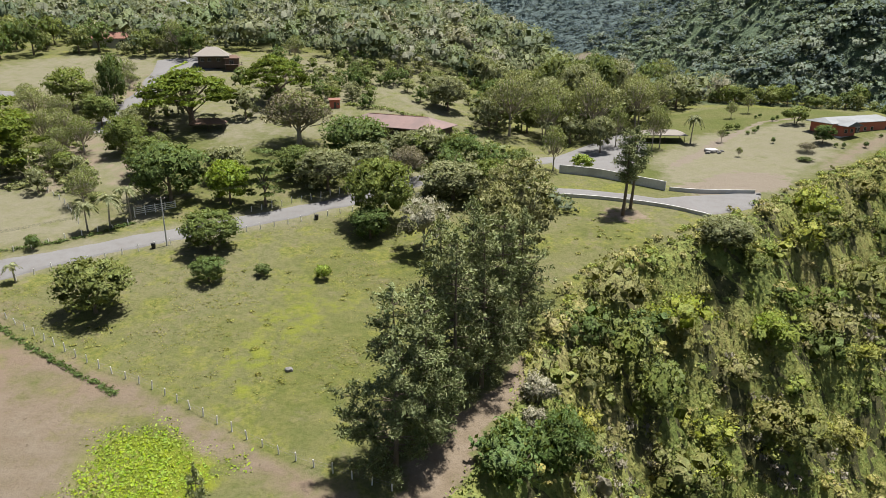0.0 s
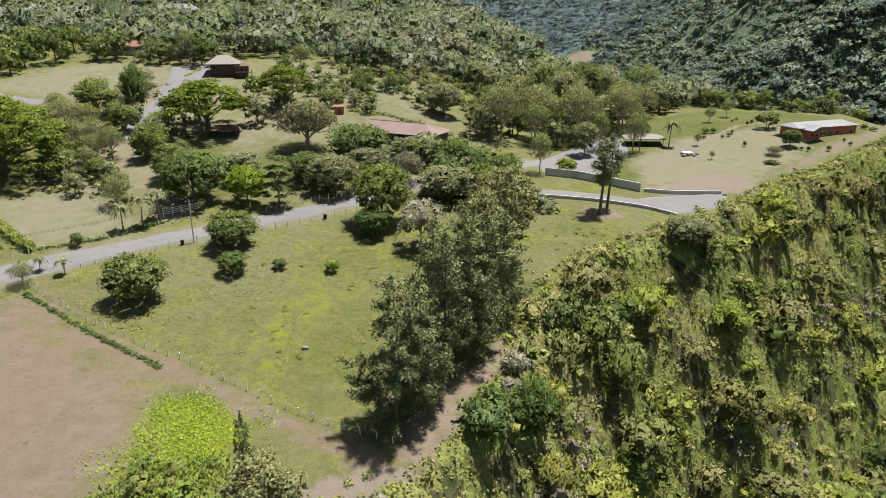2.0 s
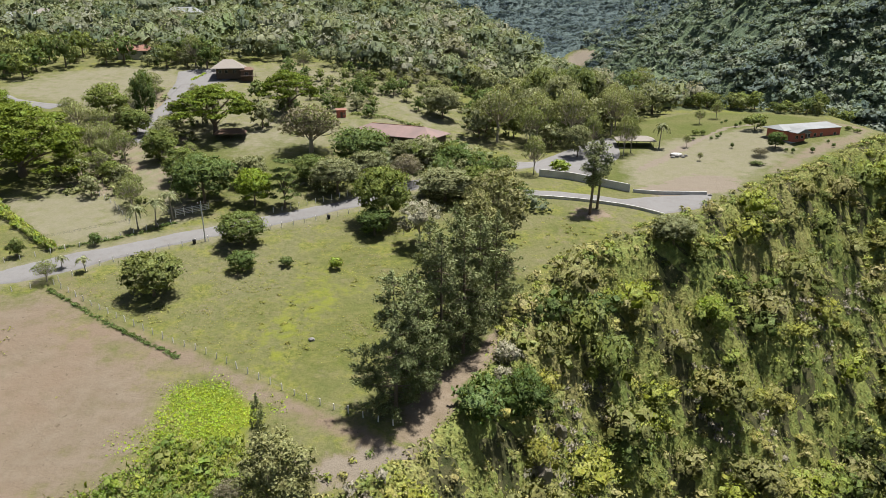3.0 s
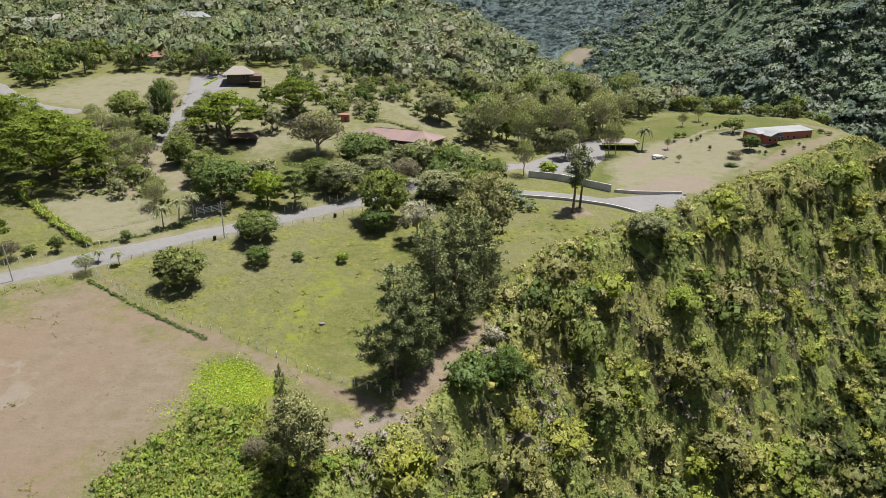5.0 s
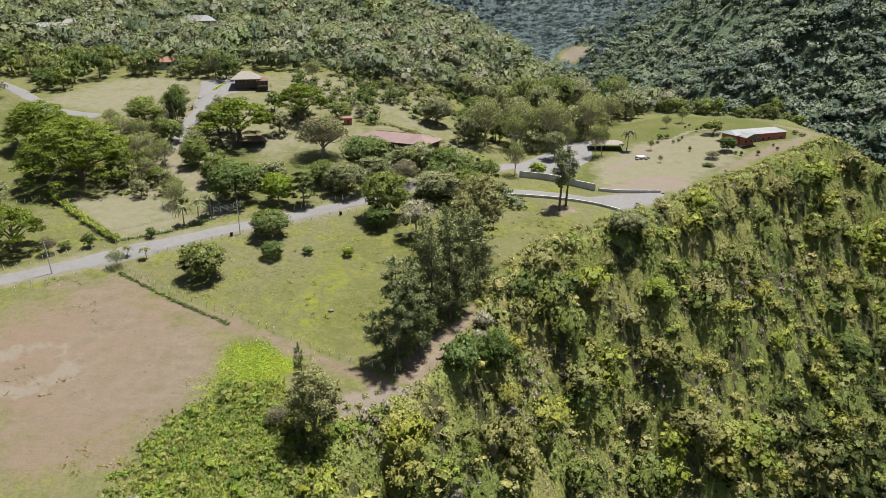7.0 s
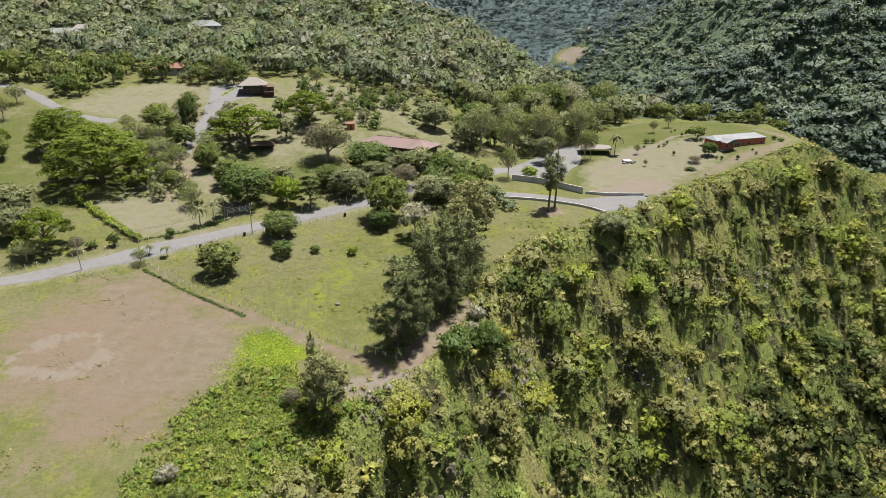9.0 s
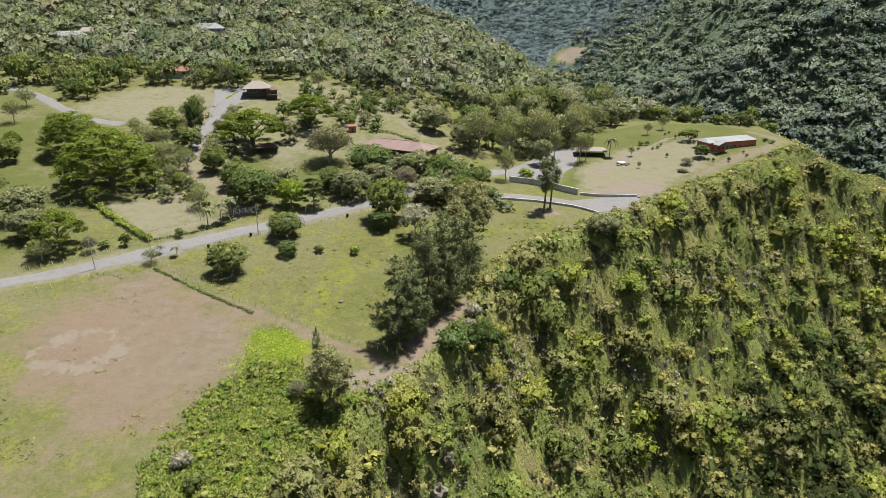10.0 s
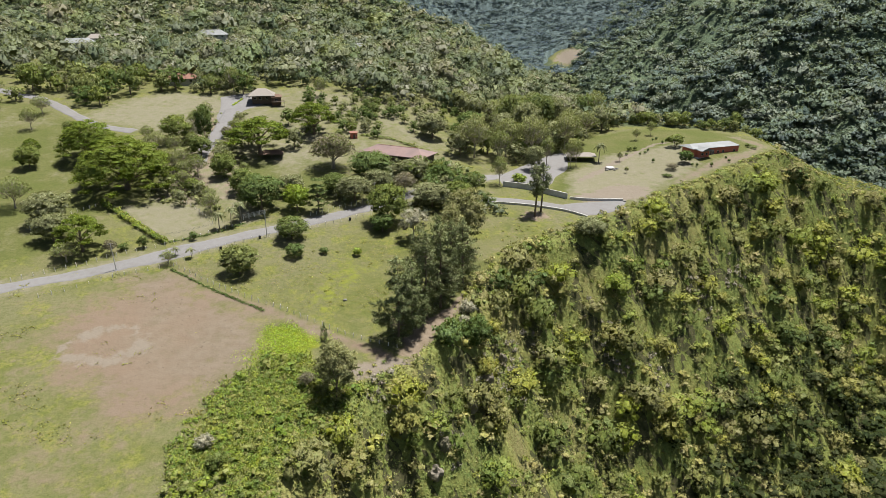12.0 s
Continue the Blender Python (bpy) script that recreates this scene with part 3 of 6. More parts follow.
def canopy(rng, lumps, count, size, long=1.5, low=-0.45, core=0.6, jitter=0.9, inner=True, up=0.2):
    """A crown: leaf sprays over the lumps (x, y, z, rx, ry, rz), turned to the sky, with a small heart of twigs and leaves in each."""
    lumps = np.array(lumps, float)
    area = (lumps[:, 3] * lumps[:, 4] + lumps[:, 3] * lumps[:, 5] + lumps[:, 4] * lumps[:, 5])
    pick = rng.choice(len(lumps), count * 2, p=area / area.sum())
    d = unit(rng.normal(size=(count * 2, 3)))
    d[:, 2] = np.where(d[:, 2] < low, -d[:, 2], d[:, 2])
    c, r = lumps[pick, :3], lumps[pick, 3:]
    p = c + d * r * rng.uniform(0.62, 1.12, (count * 2, 1))
    buried = np.zeros(len(p), bool)
    for k, lump in enumerate(lumps):
        buried |= (pick != k) & ((((p - lump[:3]) / (lump[3:] * 0.7)) ** 2).sum(1) < 1)
    ok = np.nonzero(~buried)[0][:count]
    out = [loose(leaves(rng, p[ok], unit(d[ok] / r[ok]) + (0, 0, up), size, long, jitter))]
    if inner:
        for lump in lumps:
            turn = np.array(Euler(rng.uniform(0, 3, 3)).to_matrix())
            bv, bf = LUMP
            v = bv @ turn.T * lump[3:] * core * rng.uniform(0.85, 1.15, (len(bv), 1)) + lump[:3]
            out.append((v, bf))
    return joined(out)


def rounded(shape, blend=0.6, rise=0.0):
    """A crown with normals between those of its sprays and those of the crown as a whole, so that it takes the light as one rounded form."""
    v, f = shape
    q = v[f]
    n = unit(np.cross(q[:, 2] - q[:, 0], q[:, 3] - q[:, 1]))
    lo, hi = v.min(0), v.max(0)
    c, r = (lo + hi) / 2, (hi - lo) / 2
    c[2] = lo[2] + 0.35 * (hi[2] - lo[2])
    out = unit(unit((v - c) / r ** 2) + (0, 0, rise))
    turned = (n * out[f[:, 0]]).sum(1) < 0
    f = np.where(turned[:, None], f[:, ::-1], f)
    n = np.where(turned[:, None], -n, n)
    mean = np.zeros_like(v)
    for k in range(4):
        np.add.at(mean, f[:, k], n)
    return v, f, unit(blend * out + (1 - blend) * unit(mean))


def quad_mesh(name, shape, material, tint=None):
    """Points, four-cornered faces and perhaps normals as one smooth mesh; tint: a value a face."""
    verts, faces = shape[:2]
    n = len(faces)
    me = bpy.data.meshes.new(name)
    me.vertices.add(len(verts))
    me.vertices.foreach_set("co", np.ascontiguousarray(verts, np.float32).reshape(-1))
    me.loops.add(4 * n)
    me.loops.foreach_set("vertex_index", np.ascontiguousarray(faces, np.int32).reshape(-1))
    me.polygons.add(n)
    me.polygons.foreach_set("loop_start", np.arange(0, 4 * n, 4, dtype=np.int32))
    me.polygons.foreach_set("use_smooth", np.ones(n, bool))
    me.update(calc_edges=True)
    if tint is not None:
        me.attributes.new("tint", "FLOAT", "FACE").data.foreach_set("value", np.ascontiguousarray(tint, np.float32))
    if len(shape) > 2:
        me.attributes.new("custom_normal", "FLOAT_VECTOR", "POINT").data.foreach_set("vector", np.ascontiguousarray(shape[2], np.float32).reshape(-1))
    me.materials.append(material)
    return me


def dome_lumps(rng, n, w, h, base, squash=1.0, size=0.30, flat=0.55):
    """Lumps over a rounded crown of width w whose leaves reach from base to h."""
    mid, half = base + (h - base) * 0.46, (h - base) * 0.42
    out = [(0, 0, mid, w * 0.33, w * 0.33, half * 0.85)]
    for i in range(n):
        c = 1.0 - 1.84 * (i + 0.5) / n
        r = math.sqrt(max(0.0, 1 - c * c))
        a = i * 2.399 + rng.uniform(-0.35, 0.35)
        s = w * size * rng.uniform(0.45, 1.15) * 0.62
        f = w * 0.37 * r * rng.uniform(0.82, 1.14)
        out.append((f * math.cos(a), f * math.sin(a), mid + half * (0.74 if c > 0 else 0.85) * c * squash + rng.uniform(-0.06, 0.06) * h, s, s * rng.uniform(0.8, 1.2), s * flat * rng.uniform(0.76, 1.24)))
    return out


def limbs(rng, h, spread, base_r, forks, start=0.25, sides=6, kink=0.12, lean=0.0):
    bm = bmesh.new()
    top = Vector((lean * h, 0, h * 0.62))
    tube(bm, [(0, 0, -0.6), (0, 0, h * 0.12), (lean * h * 0.4 + kink * 0.4, 0, h * 0.34), tuple(top)], [base_r * 1.45, base_r, base_r * 0.75, base_r * 0.3], sides)
    for i in range(forks):
        a = i * 2.399 + rng.uniform(-0.3, 0.3)
        z0 = h * (start + 0.22 * (i / max(forks - 1, 1)))
        r = spread * rng.uniform(0.55, 0.9)
        p0 = Vector((lean * z0, 0, z0))
        p1 = p0 + Vector((math.cos(a) * r * 0.45, math.sin(a) * r * 0.45, h * 0.17))
        p2 = p0 + Vector((math.cos(a + kink) * r, math.sin(a + kink) * r, h * rng.uniform(0.26, 0.40)))
        tube(bm, [p0, p1, p2], [base_r * 0.55, base_r * 0.38, base_r * 0.12], max(sides - 1, 4))
    return bm


# each kind of tree: (trunk mesh, crown mesh, nominal width, nominal height), in a few variants
KINDS = {}


def add_kind(kind, trunk, crown, w, h):
    KINDS.setdefault(kind, []).append((trunk, crown, w, h))


def make_broad(seed, kind, leaf, lumps=52, count=2500, size=0.36, base=0.7, bark=BARK):
    rng = np.random.default_rng(seed)
    crown = canopy(rng, dome_lumps(rng, lumps, 10, 9, base, 1.0, 0.27), count, size)
    add_kind(kind, to_mesh("trunk", limbs(rng, 8.0, 3.4, 0.24, 4), bark, True), quad_mesh("crown", rounded(crown, 0.55), leaf), 10, 9)


def make_umbrella(seed, leaf=None, count=4400):
    rng = np.random.default_rng(seed)
    lumps = []
    for i in range(64):
        a, f = i * 2.399 + rng.uniform(-0.4, 0.4), ((i + 0.4) / 64) ** 0.5
        s = rng.uniform(0.9, 1.65)
        lumps.append((f * 6.4 * math.cos(a), f * 6.4 * math.sin(a), 7.9 - 4.2 * f ** 2.4 + rng.uniform(-0.8, 0.35), s, s * rng.uniform(0.7, 1.3), s * rng.uniform(0.30, 0.48)))
    crown = canopy(rng, lumps, count, 0.36, 1.6, low=-0.2, core=0.62, up=0.6, jitter=0.8)
    add_kind("umbrella", to_mesh("trunk", limbs(rng, 9.0, 5.6, 0.40, 7, 0.16, kink=0.3), BARK, True), quad_mesh("crown", rounded(crown, 0.55), leaf or LEAF_UMBRELLA), 15, 8.6)


def make_giant(seed):
    """A very broad, dense, domed crown reaching low."""
    rng = np.random.default_rng(seed)
    lumps = []
    for i in range(170):
        a, f = i * 2.399 + rng.uniform(-0.4, 0.4), ((i + 0.4) / 170) ** 0.5
        s = rng.uniform(1.1, 2.4)
        lumps.append((f * 15.2 * math.cos(a), f * 15.2 * math.sin(a), 17.2 - 14.2 * f ** 2.8 + rng.uniform(-1.3, 0.6), s, s * rng.uniform(0.7, 1.3), s * rng.uniform(0.28, 0.45)))
    lumps += [(9 * math.cos(k * 1.05), 9 * math.sin(k * 1.05), 8.0, 5.0, 5.0, 4.6) for k in range(6)] + [(0, 0, 11, 7, 7, 4.5)]
    crown = canopy(rng, lumps, 15000, 0.44, 1.6, low=-0.5, up=0.4, jitter=0.8)
    add_kind("giant", to_mesh("trunk", limbs(rng, 17, 12, 0.8, 9, 0.14, kink=0.3), BARK, True), quad_mesh("crown", rounded(crown, 0.55), LEAF_UMBRELLA), 34, 18)


def make_layered(seed):
    rng = np.random.default_rng(seed)
    lumps = []
    for k in range(5):
        z, r = 2.6 + 1.5 * k, 3.7 - 0.62 * k
        for i in range(6 if k < 3 else 4):
            a = i * math.tau / (6 if k < 3 else 4) + k * 0.7 + rng.uniform(-0.2, 0.2)
            s = rng.uniform(0.9, 1.35)
            lumps.append((r * 0.68 * math.cos(a), r * 0.68 * math.sin(a), z + rng.uniform(-0.25, 0.25), s, s, 0.34))
    crown = canopy(rng, lumps, 2000, 0.34, low=-0.1, up=0.6)
    add_kind("layered", to_mesh("trunk", limbs(rng, 9.5, 3.0, 0.22, 6, 0.25), BARK, True), quad_mesh("crown", rounded(crown, 0.55), LEAF_BROAD), 9, 9.5)


def make_pine(seed, w=9.0, h=22.0, first=0.09, whorls=16, tufts=8, needles=20, leaf=None, kind="pine", dense=1.0):
    rng = np.random.default_rng(seed)
    bm = bmesh.new()
    bend = rng.uniform(-0.4, 0.4, 2)
    spine = [Vector((bend[0] * math.sin(u * 3), bend[1] * math.sin(u * 2.4), h * u - (0.8 if u == 0 else 0))) for u in (0, 0.15, 0.35, 0.6, 0.8, 0.97)]
    tube(bm, spine, [0.36, 0.29, 0.24, 0.17, 0.10, 0.03], 7)
    tuft_at, tuft_r = [], []
    for k in range(whorls):
        u = first + (0.97 - first) * (k + rng.uniform(-0.3, 0.3)) / whorls
        prof = (1 - max(0.0, (u - 0.35) / 0.68)) ** 0.75 * min(1.0, 0.62 + (u - first) * 1.8)
        for i in range(rng.integers(4, 6)):
            a = rng.uniform(0, math.tau)
            ln = w / 2 * prof * rng.uniform(0.6, 1.08) + 0.3
            p0 = Vector((bend[0] * math.sin(u * 3), bend[1] * math.sin(u * 2.4), h * u))
            rise = rng.uniform(-0.06, 0.30)
            p2 = p0 + Vector((math.cos(a) * ln, math.sin(a) * ln, ln * rise))
            p1 = p0.lerp(p2, 0.5) + Vector((0, 0, -0.07 * ln))
            tube(bm, [p0, p1, p2], [0.07, 0.05, 0.02], 4)
            for j in range(max(2, int(tufts * ln / (w / 2) * dense))):
                f = rng.uniform(0.35, 1.05)
                q = p0.lerp(p2, f) + Vector(rng.normal(size=3) * (0.28, 0.28, 0.2))
                tuft_at.append(q)
                tuft_r.append(rng.uniform(0.5, 0.95))
    for j in range(5):
        tuft_at.append(Vector((rng.normal() * 0.2, rng.normal() * 0.2, h * (0.95 + 0.012 * j))))
        tuft_r.append(0.4)
    c, r = np.array(tuft_at), np.array(tuft_r)
    rep = np.repeat(np.arange(len(c)), needles)
    d = unit(rng.normal(size=(len(rep), 3)) + (0, 0, 0.35))
    pts = c[rep] + d * r[rep, None] * rng.uniform(0.4, 1.0, (len(rep), 1))
    quads = leaves(rng, pts, np.cross(d, rng.normal(size=d.shape)) + (0, 0, 0.3), 0.20, 3.2, 0.35)
    hearts = [(LUMP[0] * rr * 0.36 * (1, 1, 0.7) * rng.uniform(0.8, 1.2, (8, 1)) + cc, LUMP[1]) for cc, rr in zip(c[::2], r[::2])]
    add_kind(kind, to_mesh("trunk", bm, BARK, True), quad_mesh("crown", rounded(joined([loose(quads)] + hearts), 0.4), leaf or LEAF_PINE), w, h)


def make_bush(seed, kind="bush", leaf=None, count=760, size=0.22):
    rng = np.random.default_rng(seed)
    lumps = dome_lumps(rng, 14, 4, 3, 0.3, 0.9, 0.36)
    bm = bmesh.new()
    for i in range(4):
        a = i * 1.7
        tube(bm, [(0, 0, -0.3), (math.cos(a) * 0.3, math.sin(a) * 0.3, 0.7), (math.cos(a) * 0.8, math.sin(a) * 0.8, 1.5)], [0.07, 0.05, 0.02], 4)
    add_kind(kind, to_mesh("trunk", bm, BARK, True), quad_mesh("crown", rounded(canopy(rng, lumps, count, size, low=-0.7, core=0.66)), leaf or LEAF_BROAD), 4, 3)


def make_sparse(seed, kind, leaf, count=330, twigs=34, bark=BARK_PALE):
    """A thin-leaved tree whose branches show."""
    rng = np.random.default_rng(seed)
    bm = limbs(rng, 8.5, 3.6, 0.22, 5, 0.22, kink=0.2)
    ends = []
    for i in range(twigs):
        a, f = i * 2.399, ((i + 0.5) / twigs) ** 0.5
        p0 = Vector((math.cos(a) * f * 1.6, math.sin(a) * f * 1.6, 3.2 + (1 - f) * 1.6))
        p2 = Vector((math.cos(a + 0.2) * f * 4.4, math.sin(a + 0.2) * f * 4.4, 8.6 - 3.6 * f * f + rng.uniform(-0.8, 0.4)))
        tube(bm, [p0, p0.lerp(p2, 0.5) + Vector((0, 0, -0.25)), p2], [0.09, 0.055, 0.018], 4)
        ends.append((*p2, 0.75, 0.75, 0.5))
        ends.append((*p0.lerp(p2, 0.7), 0.6, 0.6, 0.4))
    crown = canopy(rng, ends, count * 2, 0.30, low=-0.9, inner=False, jitter=0.9)
    add_kind(kind, to_mesh("trunk", bm, bark, True), quad_mesh("crown", rounded(crown, 0.55), leaf), 9.4, 9)


def make_palm(seed):
    rng = np.random.default_rng(seed)
    bm = bmesh.new()
    tube(bm, [(0, 0, -0.4), (0.1, 0, 2), (0.25, 0.1, 4.4), (0.3, 0.15, 5.6)], [0.22, 0.15, 0.13, 0.12], 7)
    quads = []
    for i in range(17):
        a, up = i * 2.399, rng.uniform(0.1, 1.0)
        ln = rng.uniform(2.2, 3.0)
        at = np.array([0.3, 0.15, 5.6])
        out, side = np.array([math.cos(a), math.sin(a), 0]), np.array([-math.sin(a), math.cos(a), 0])
        for k in range(9):
            u0, u1 = k / 9, (k + 1) / 9
            c0 = at + out * ln * u0 * (0.75 + 0.25 * (1 - up)) + np.array([0, 0, ln * (up * u0 - 1.05 * u0 * u0)])
            c1 = at + out * ln * u1 * (0.75 + 0.25 * (1 - up)) + np.array([0, 0, ln * (up * u1 - 1.05 * u1 * u1)])
            w = 0.62 * math.sin(math.pi * min(u0 + 0.12, 1) ** 0.7) + 0.08
            for s in (-1, 1):
                tip = side * s * w + out * 0.22 - np.array([0, 0, 0.30 * w])
                quads.append([c0, c1, c1 + tip * 0.9, c0 + tip * 0.75])
    add_kind("palm", to_mesh("trunk", bm, BARK_PALE, True), quad_mesh("crown", loose(np.array(quads)), LEAF_GREY), 5.6, 7)


for s in range(3):
    make_broad(10 + s, "broad", LEAF_BROAD)
    make_broad(20 + s, "grey", LEAF_GREY)
    make_bush(50 + s)
for s in range(2):
    make_broad(30 + s, "dark", LEAF_DARK)
    make_broad(40 + s, "bright", LEAF_BRIGHT)
    make_broad(45 + s, "pale", LEAF_PALE, 28, 1500, 0.30, 1.6, BARK_PALE)
    make_umbrella(60 + s)
    make_bush(55 + s, "bush_dark", LEAF_DARK)
    make_sparse(80 + s, "sparse", LEAF_OLIVE, 1000, 44)
    make_sparse(84 + s, "bare", LEAF_TWIGGY, 1500, 90)
make_bush(59, "bush_pale", LEAF_PALE)
for s, (k, m) in enumerate((("broad", LEAF_BROAD), ("grey", LEAF_GREY), ("dark", LEAF_DARK), ("olive", LEAF_OLIVE))):
    for i in range(2):
        make_broad(400 + 7 * s + i, "far_" + k, m, 16, 400, 0.60, -0.5)
make_bush(61, "bush_bright", LEAF_BRIGHT)
make_layered(70)
make_giant(72)
for s in range(2):
    rng_f = np.random.default_rng(120 + s)
    add_kind("feather", to_mesh("trunk", limbs(rng_f, 16, 3.0, 0.22, 9, 0.2), BARK, True), quad_mesh("crown", rounded(canopy(rng_f, dome_lumps(rng_f, 60, 9, 17, 1.5, 1.0, 0.26), 3600, 0.27, 2.4, core=0.5), 0.5), LEAF_FEATHER), 9, 17)
make_palm(90)
make_palm(91)
for s in range(3):
    make_pine(100 + s, 9.5, 22.0, 0.10, 18, 9, 20)
make_pine(104, 13.5, 25.0, 0.07, 20, 15, 22, None, "wide_pine")
make_pine(110, 7.5, 18, 0.42, 9, 9, 20, None, "high_pine")
make_pine(111, 7.0, 18, 0.45, 9, 9, 20, None, "high_pine")
used = collections.Counter()


def tree(kind, x, y, w, h, label, name="tree", group="", turn=None, sink=0.15):
    """One tree or shrub of a kind, as wide and tall as given, rooted in the ground."""
    k = used[kind]
    used[kind] += 1
    trunk, crown, w0, h0 = KINDS[kind][k % len(KINDS[kind])]
    root = thing(name, x, y, ground_z(x, y) - sink, (k * 137.5) % 360 if turn is None else turn, label, name.split("_")[-1], group, (w / w0, w / w0, h / h0))
    part("trunk", trunk, None, root)
    part("crown", crown, None, root)
    return root


# ---- woods, scrub and meadow: what nobody could count ----
def small_protos(seed, n, lumps, w, h, count, size, base=0.5, low=-0.3, core=0.62, jitter=0.9, up=0.2, lump=0.42, flat=0.6, blend=0.7, rise=0.35):
    out = []
    for i in range(n):
        rng = np.random.default_rng(seed + i)
        out.append(canopy(rng, dome_lumps(rng, lumps, w, h, base, rng.uniform(0.7, 1.1), lump, flat), count, size, 1.5, low, core, jitter, True, up))
    return [rounded(shape, blend, rise) for shape in out]


def stand(name, spots, protos, material, label, category, seed, lo=0.7, hi=1.35, tall=1.0, sink=0.2, skew=1.0, patch=0.0):
    """Many plants as one piece of woodland: each a turned, scaled copy of a small plant."""
    rng = np.random.default_rng(seed)
    x, y = spots
    z = height(x, y)
    which, turn = rng.integers(0, len(protos), len(x)), rng.uniform(0, math.tau, len(x))
    s, t = lo + (hi - lo) * rng.uniform(0, 1, len(x)) ** skew, rng.uniform(0, 1, len(x))
    if patch:
        t = np.clip(0.5 + 0.36 * waves(x, y, patch, 1.3) + 0.26 * waves(x, y, patch * 0.35, 4.1) + rng.normal(size=len(x)) * 0.2, 0, 0.99)
    sz = s * tall * rng.uniform(0.8, 1.25, len(x))
    pieces, tint, normals = [], [], []
    for k, (pv, pf, pn) in enumerate(protos):
        at = np.nonzero(which == k)[0]
        if not len(at):
            continue
        c, sn = np.cos(turn[at])[:, None], np.sin(turn[at])[:, None]
        px, py, pz = pv[None, :, 0], pv[None, :, 1], pv[None, :, 2]
        v = np.stack([(px * c - py * sn) * s[at][:, None] + x[at][:, None],
                      (px * sn + py * c) * s[at][:, None] + y[at][:, None],
                      pz * sz[at][:, None] + (z[at] - sink)[:, None]], -1)
        f = pf[None] + (np.arange(len(at)) * len(pv))[:, None, None]
        pieces.append((v.reshape(-1, 3), f.reshape(-1, 4)))
        tint.append(np.repeat(t[at], len(pf)))
        normals.append(np.stack([pn[None, :, 0] * c - pn[None, :, 1] * sn, pn[None, :, 0] * sn + pn[None, :, 1] * c, np.broadcast_to(pn[None, :, 2], (len(at), len(pn)))], -1).reshape(-1, 3))
    ob = new(name, quad_mesh(name, (*joined(pieces), np.concatenate(normals)), material, np.concatenate(tint)))
    return tagged(ob, label, category, kind="stuff")


def spread(seed, x0, x1, y0, y1, step, keep):
    """Spots on a jittered grid for which keep(x, y) gives a chance from 0 to 1."""
    rng = np.random.default_rng(seed)
    gx, gy = np.meshgrid(np.arange(x0, x1, step), np.arange(y0, y1, step))
    x = gx.ravel() + rng.uniform(-0.55, 0.55, gx.size) * step
    y = gy.ravel() + rng.uniform(-0.55, 0.55, gx.size) * step
    ok = rng.uniform(0, 1, x.size) < keep(x, y)
    return x[ok], y[ok]


def outside_rim(x, y):
    d, side, _ = seg_dist(x, y, RIM)
    return np.where(side > 0, d, -d)


def near_line(x, y, pts, half):
    return seg_dist(x, y, pts)[0] < half


def near_spot(x, y, cx, cy, r):
    return np.hypot(x - cx, y - cy) < r


def open_ground(x, y):
    """Where no wood grows: lawns, roads, yards and round the houses."""
    o = inside(x, y, ORANGE_LAWN) | inside(x, y, LEFT_LAWN) | inside(x, y, TOP_PARK) | inside(x, y, LAWN_HOUSE) | inside(x, y, PARKING)
    o |= near_line(x, y, DRIVE, 7) | near_line(x, y, FAR_ROAD, 6) | near_line(x, y, ROAD, 6)
    for cx, cy, r in ((-90, 270, 17), (-144, 298, 10), (-247, 392, 15), (-243, 373, 14), (-236, 412, 13), (-172, 447, 14), (-168, 428, 15), (-57, 424, 9), (-56, 410, 10), (-150, 440, 10), (-147, 425, 9), (-143, 288, 9), (24, 262, 17), (-20, 243, 9)):
        o |= near_spot(x, y, cx, cy, r)
    return o


def hillside(x, y):
    edge = 288 + 10 * np.sin(x / 17) - 0.10 * np.minimum(x, 0)
    wood = (y > edge) & (seg_dist(x, y, BED)[1] < 0) & (np.abs(x) < 0.80 * (y + 110)) & (y < 440)
    wood |= (outside_rim(x, y) > -16) & (y > 268) & (x < 60) & (seg_dist(x, y, BED)[1] < 0) & (y < 440)
    return np.where(wood & ~open_ground(x, y), 0.93, 0.0)


def far_side(x, y):
    e, es, _ = seg_dist(x, y, BED)
    return np.where((es > 0) & (e > 8) & (e < 330) & (x < 0.80 * (y + 130)), 0.95 * (y < 660), 0.0)


HILL_TREES = small_protos(300, 10, 9, 10, 9.5, 230, 0.58, 0.0, -0.5, 0.56, 0.7, up=0.8, lump=0.36, flat=0.75, blend=0.8, rise=0.3)
FAR_TREES = small_protos(320, 8, 7, 13, 9.5, 90, 1.25, 0.0, -0.5, 0.58, 0.7, up=0.8, lump=0.40, flat=0.75, blend=0.8, rise=0.3)
HIGH_TREES = small_protos(325, 6, 3, 13, 9.5, 54, 1.6, 0.0, -0.5, 0.6, 0.7, up=0.9, lump=0.44, flat=0.75, blend=0.8, rise=0.4)
FLOOR_TREES = small_protos(350, 6, 7, 9, 7, 70, 0.75, 0.1, -0.4, 0.6, up=0.5, flat=0.65)
MOUNTAIN_TREES = small_protos(330, 5, 2, 16, 9, 26, 2.4, 0.0, -0.3, 0.3, 0.35, up=2.5, lump=0.5, blend=0.7, rise=1.5)
stand("hillside_wood", spread(1, -420, 240, 262, 560, 8.3, hillside), HILL_TREES, LEAF_FOREST, "dense mixed green woodland on the hillside", "woodland", 2, 0.5, 1.55, 1.15, 0.6, 1.2)
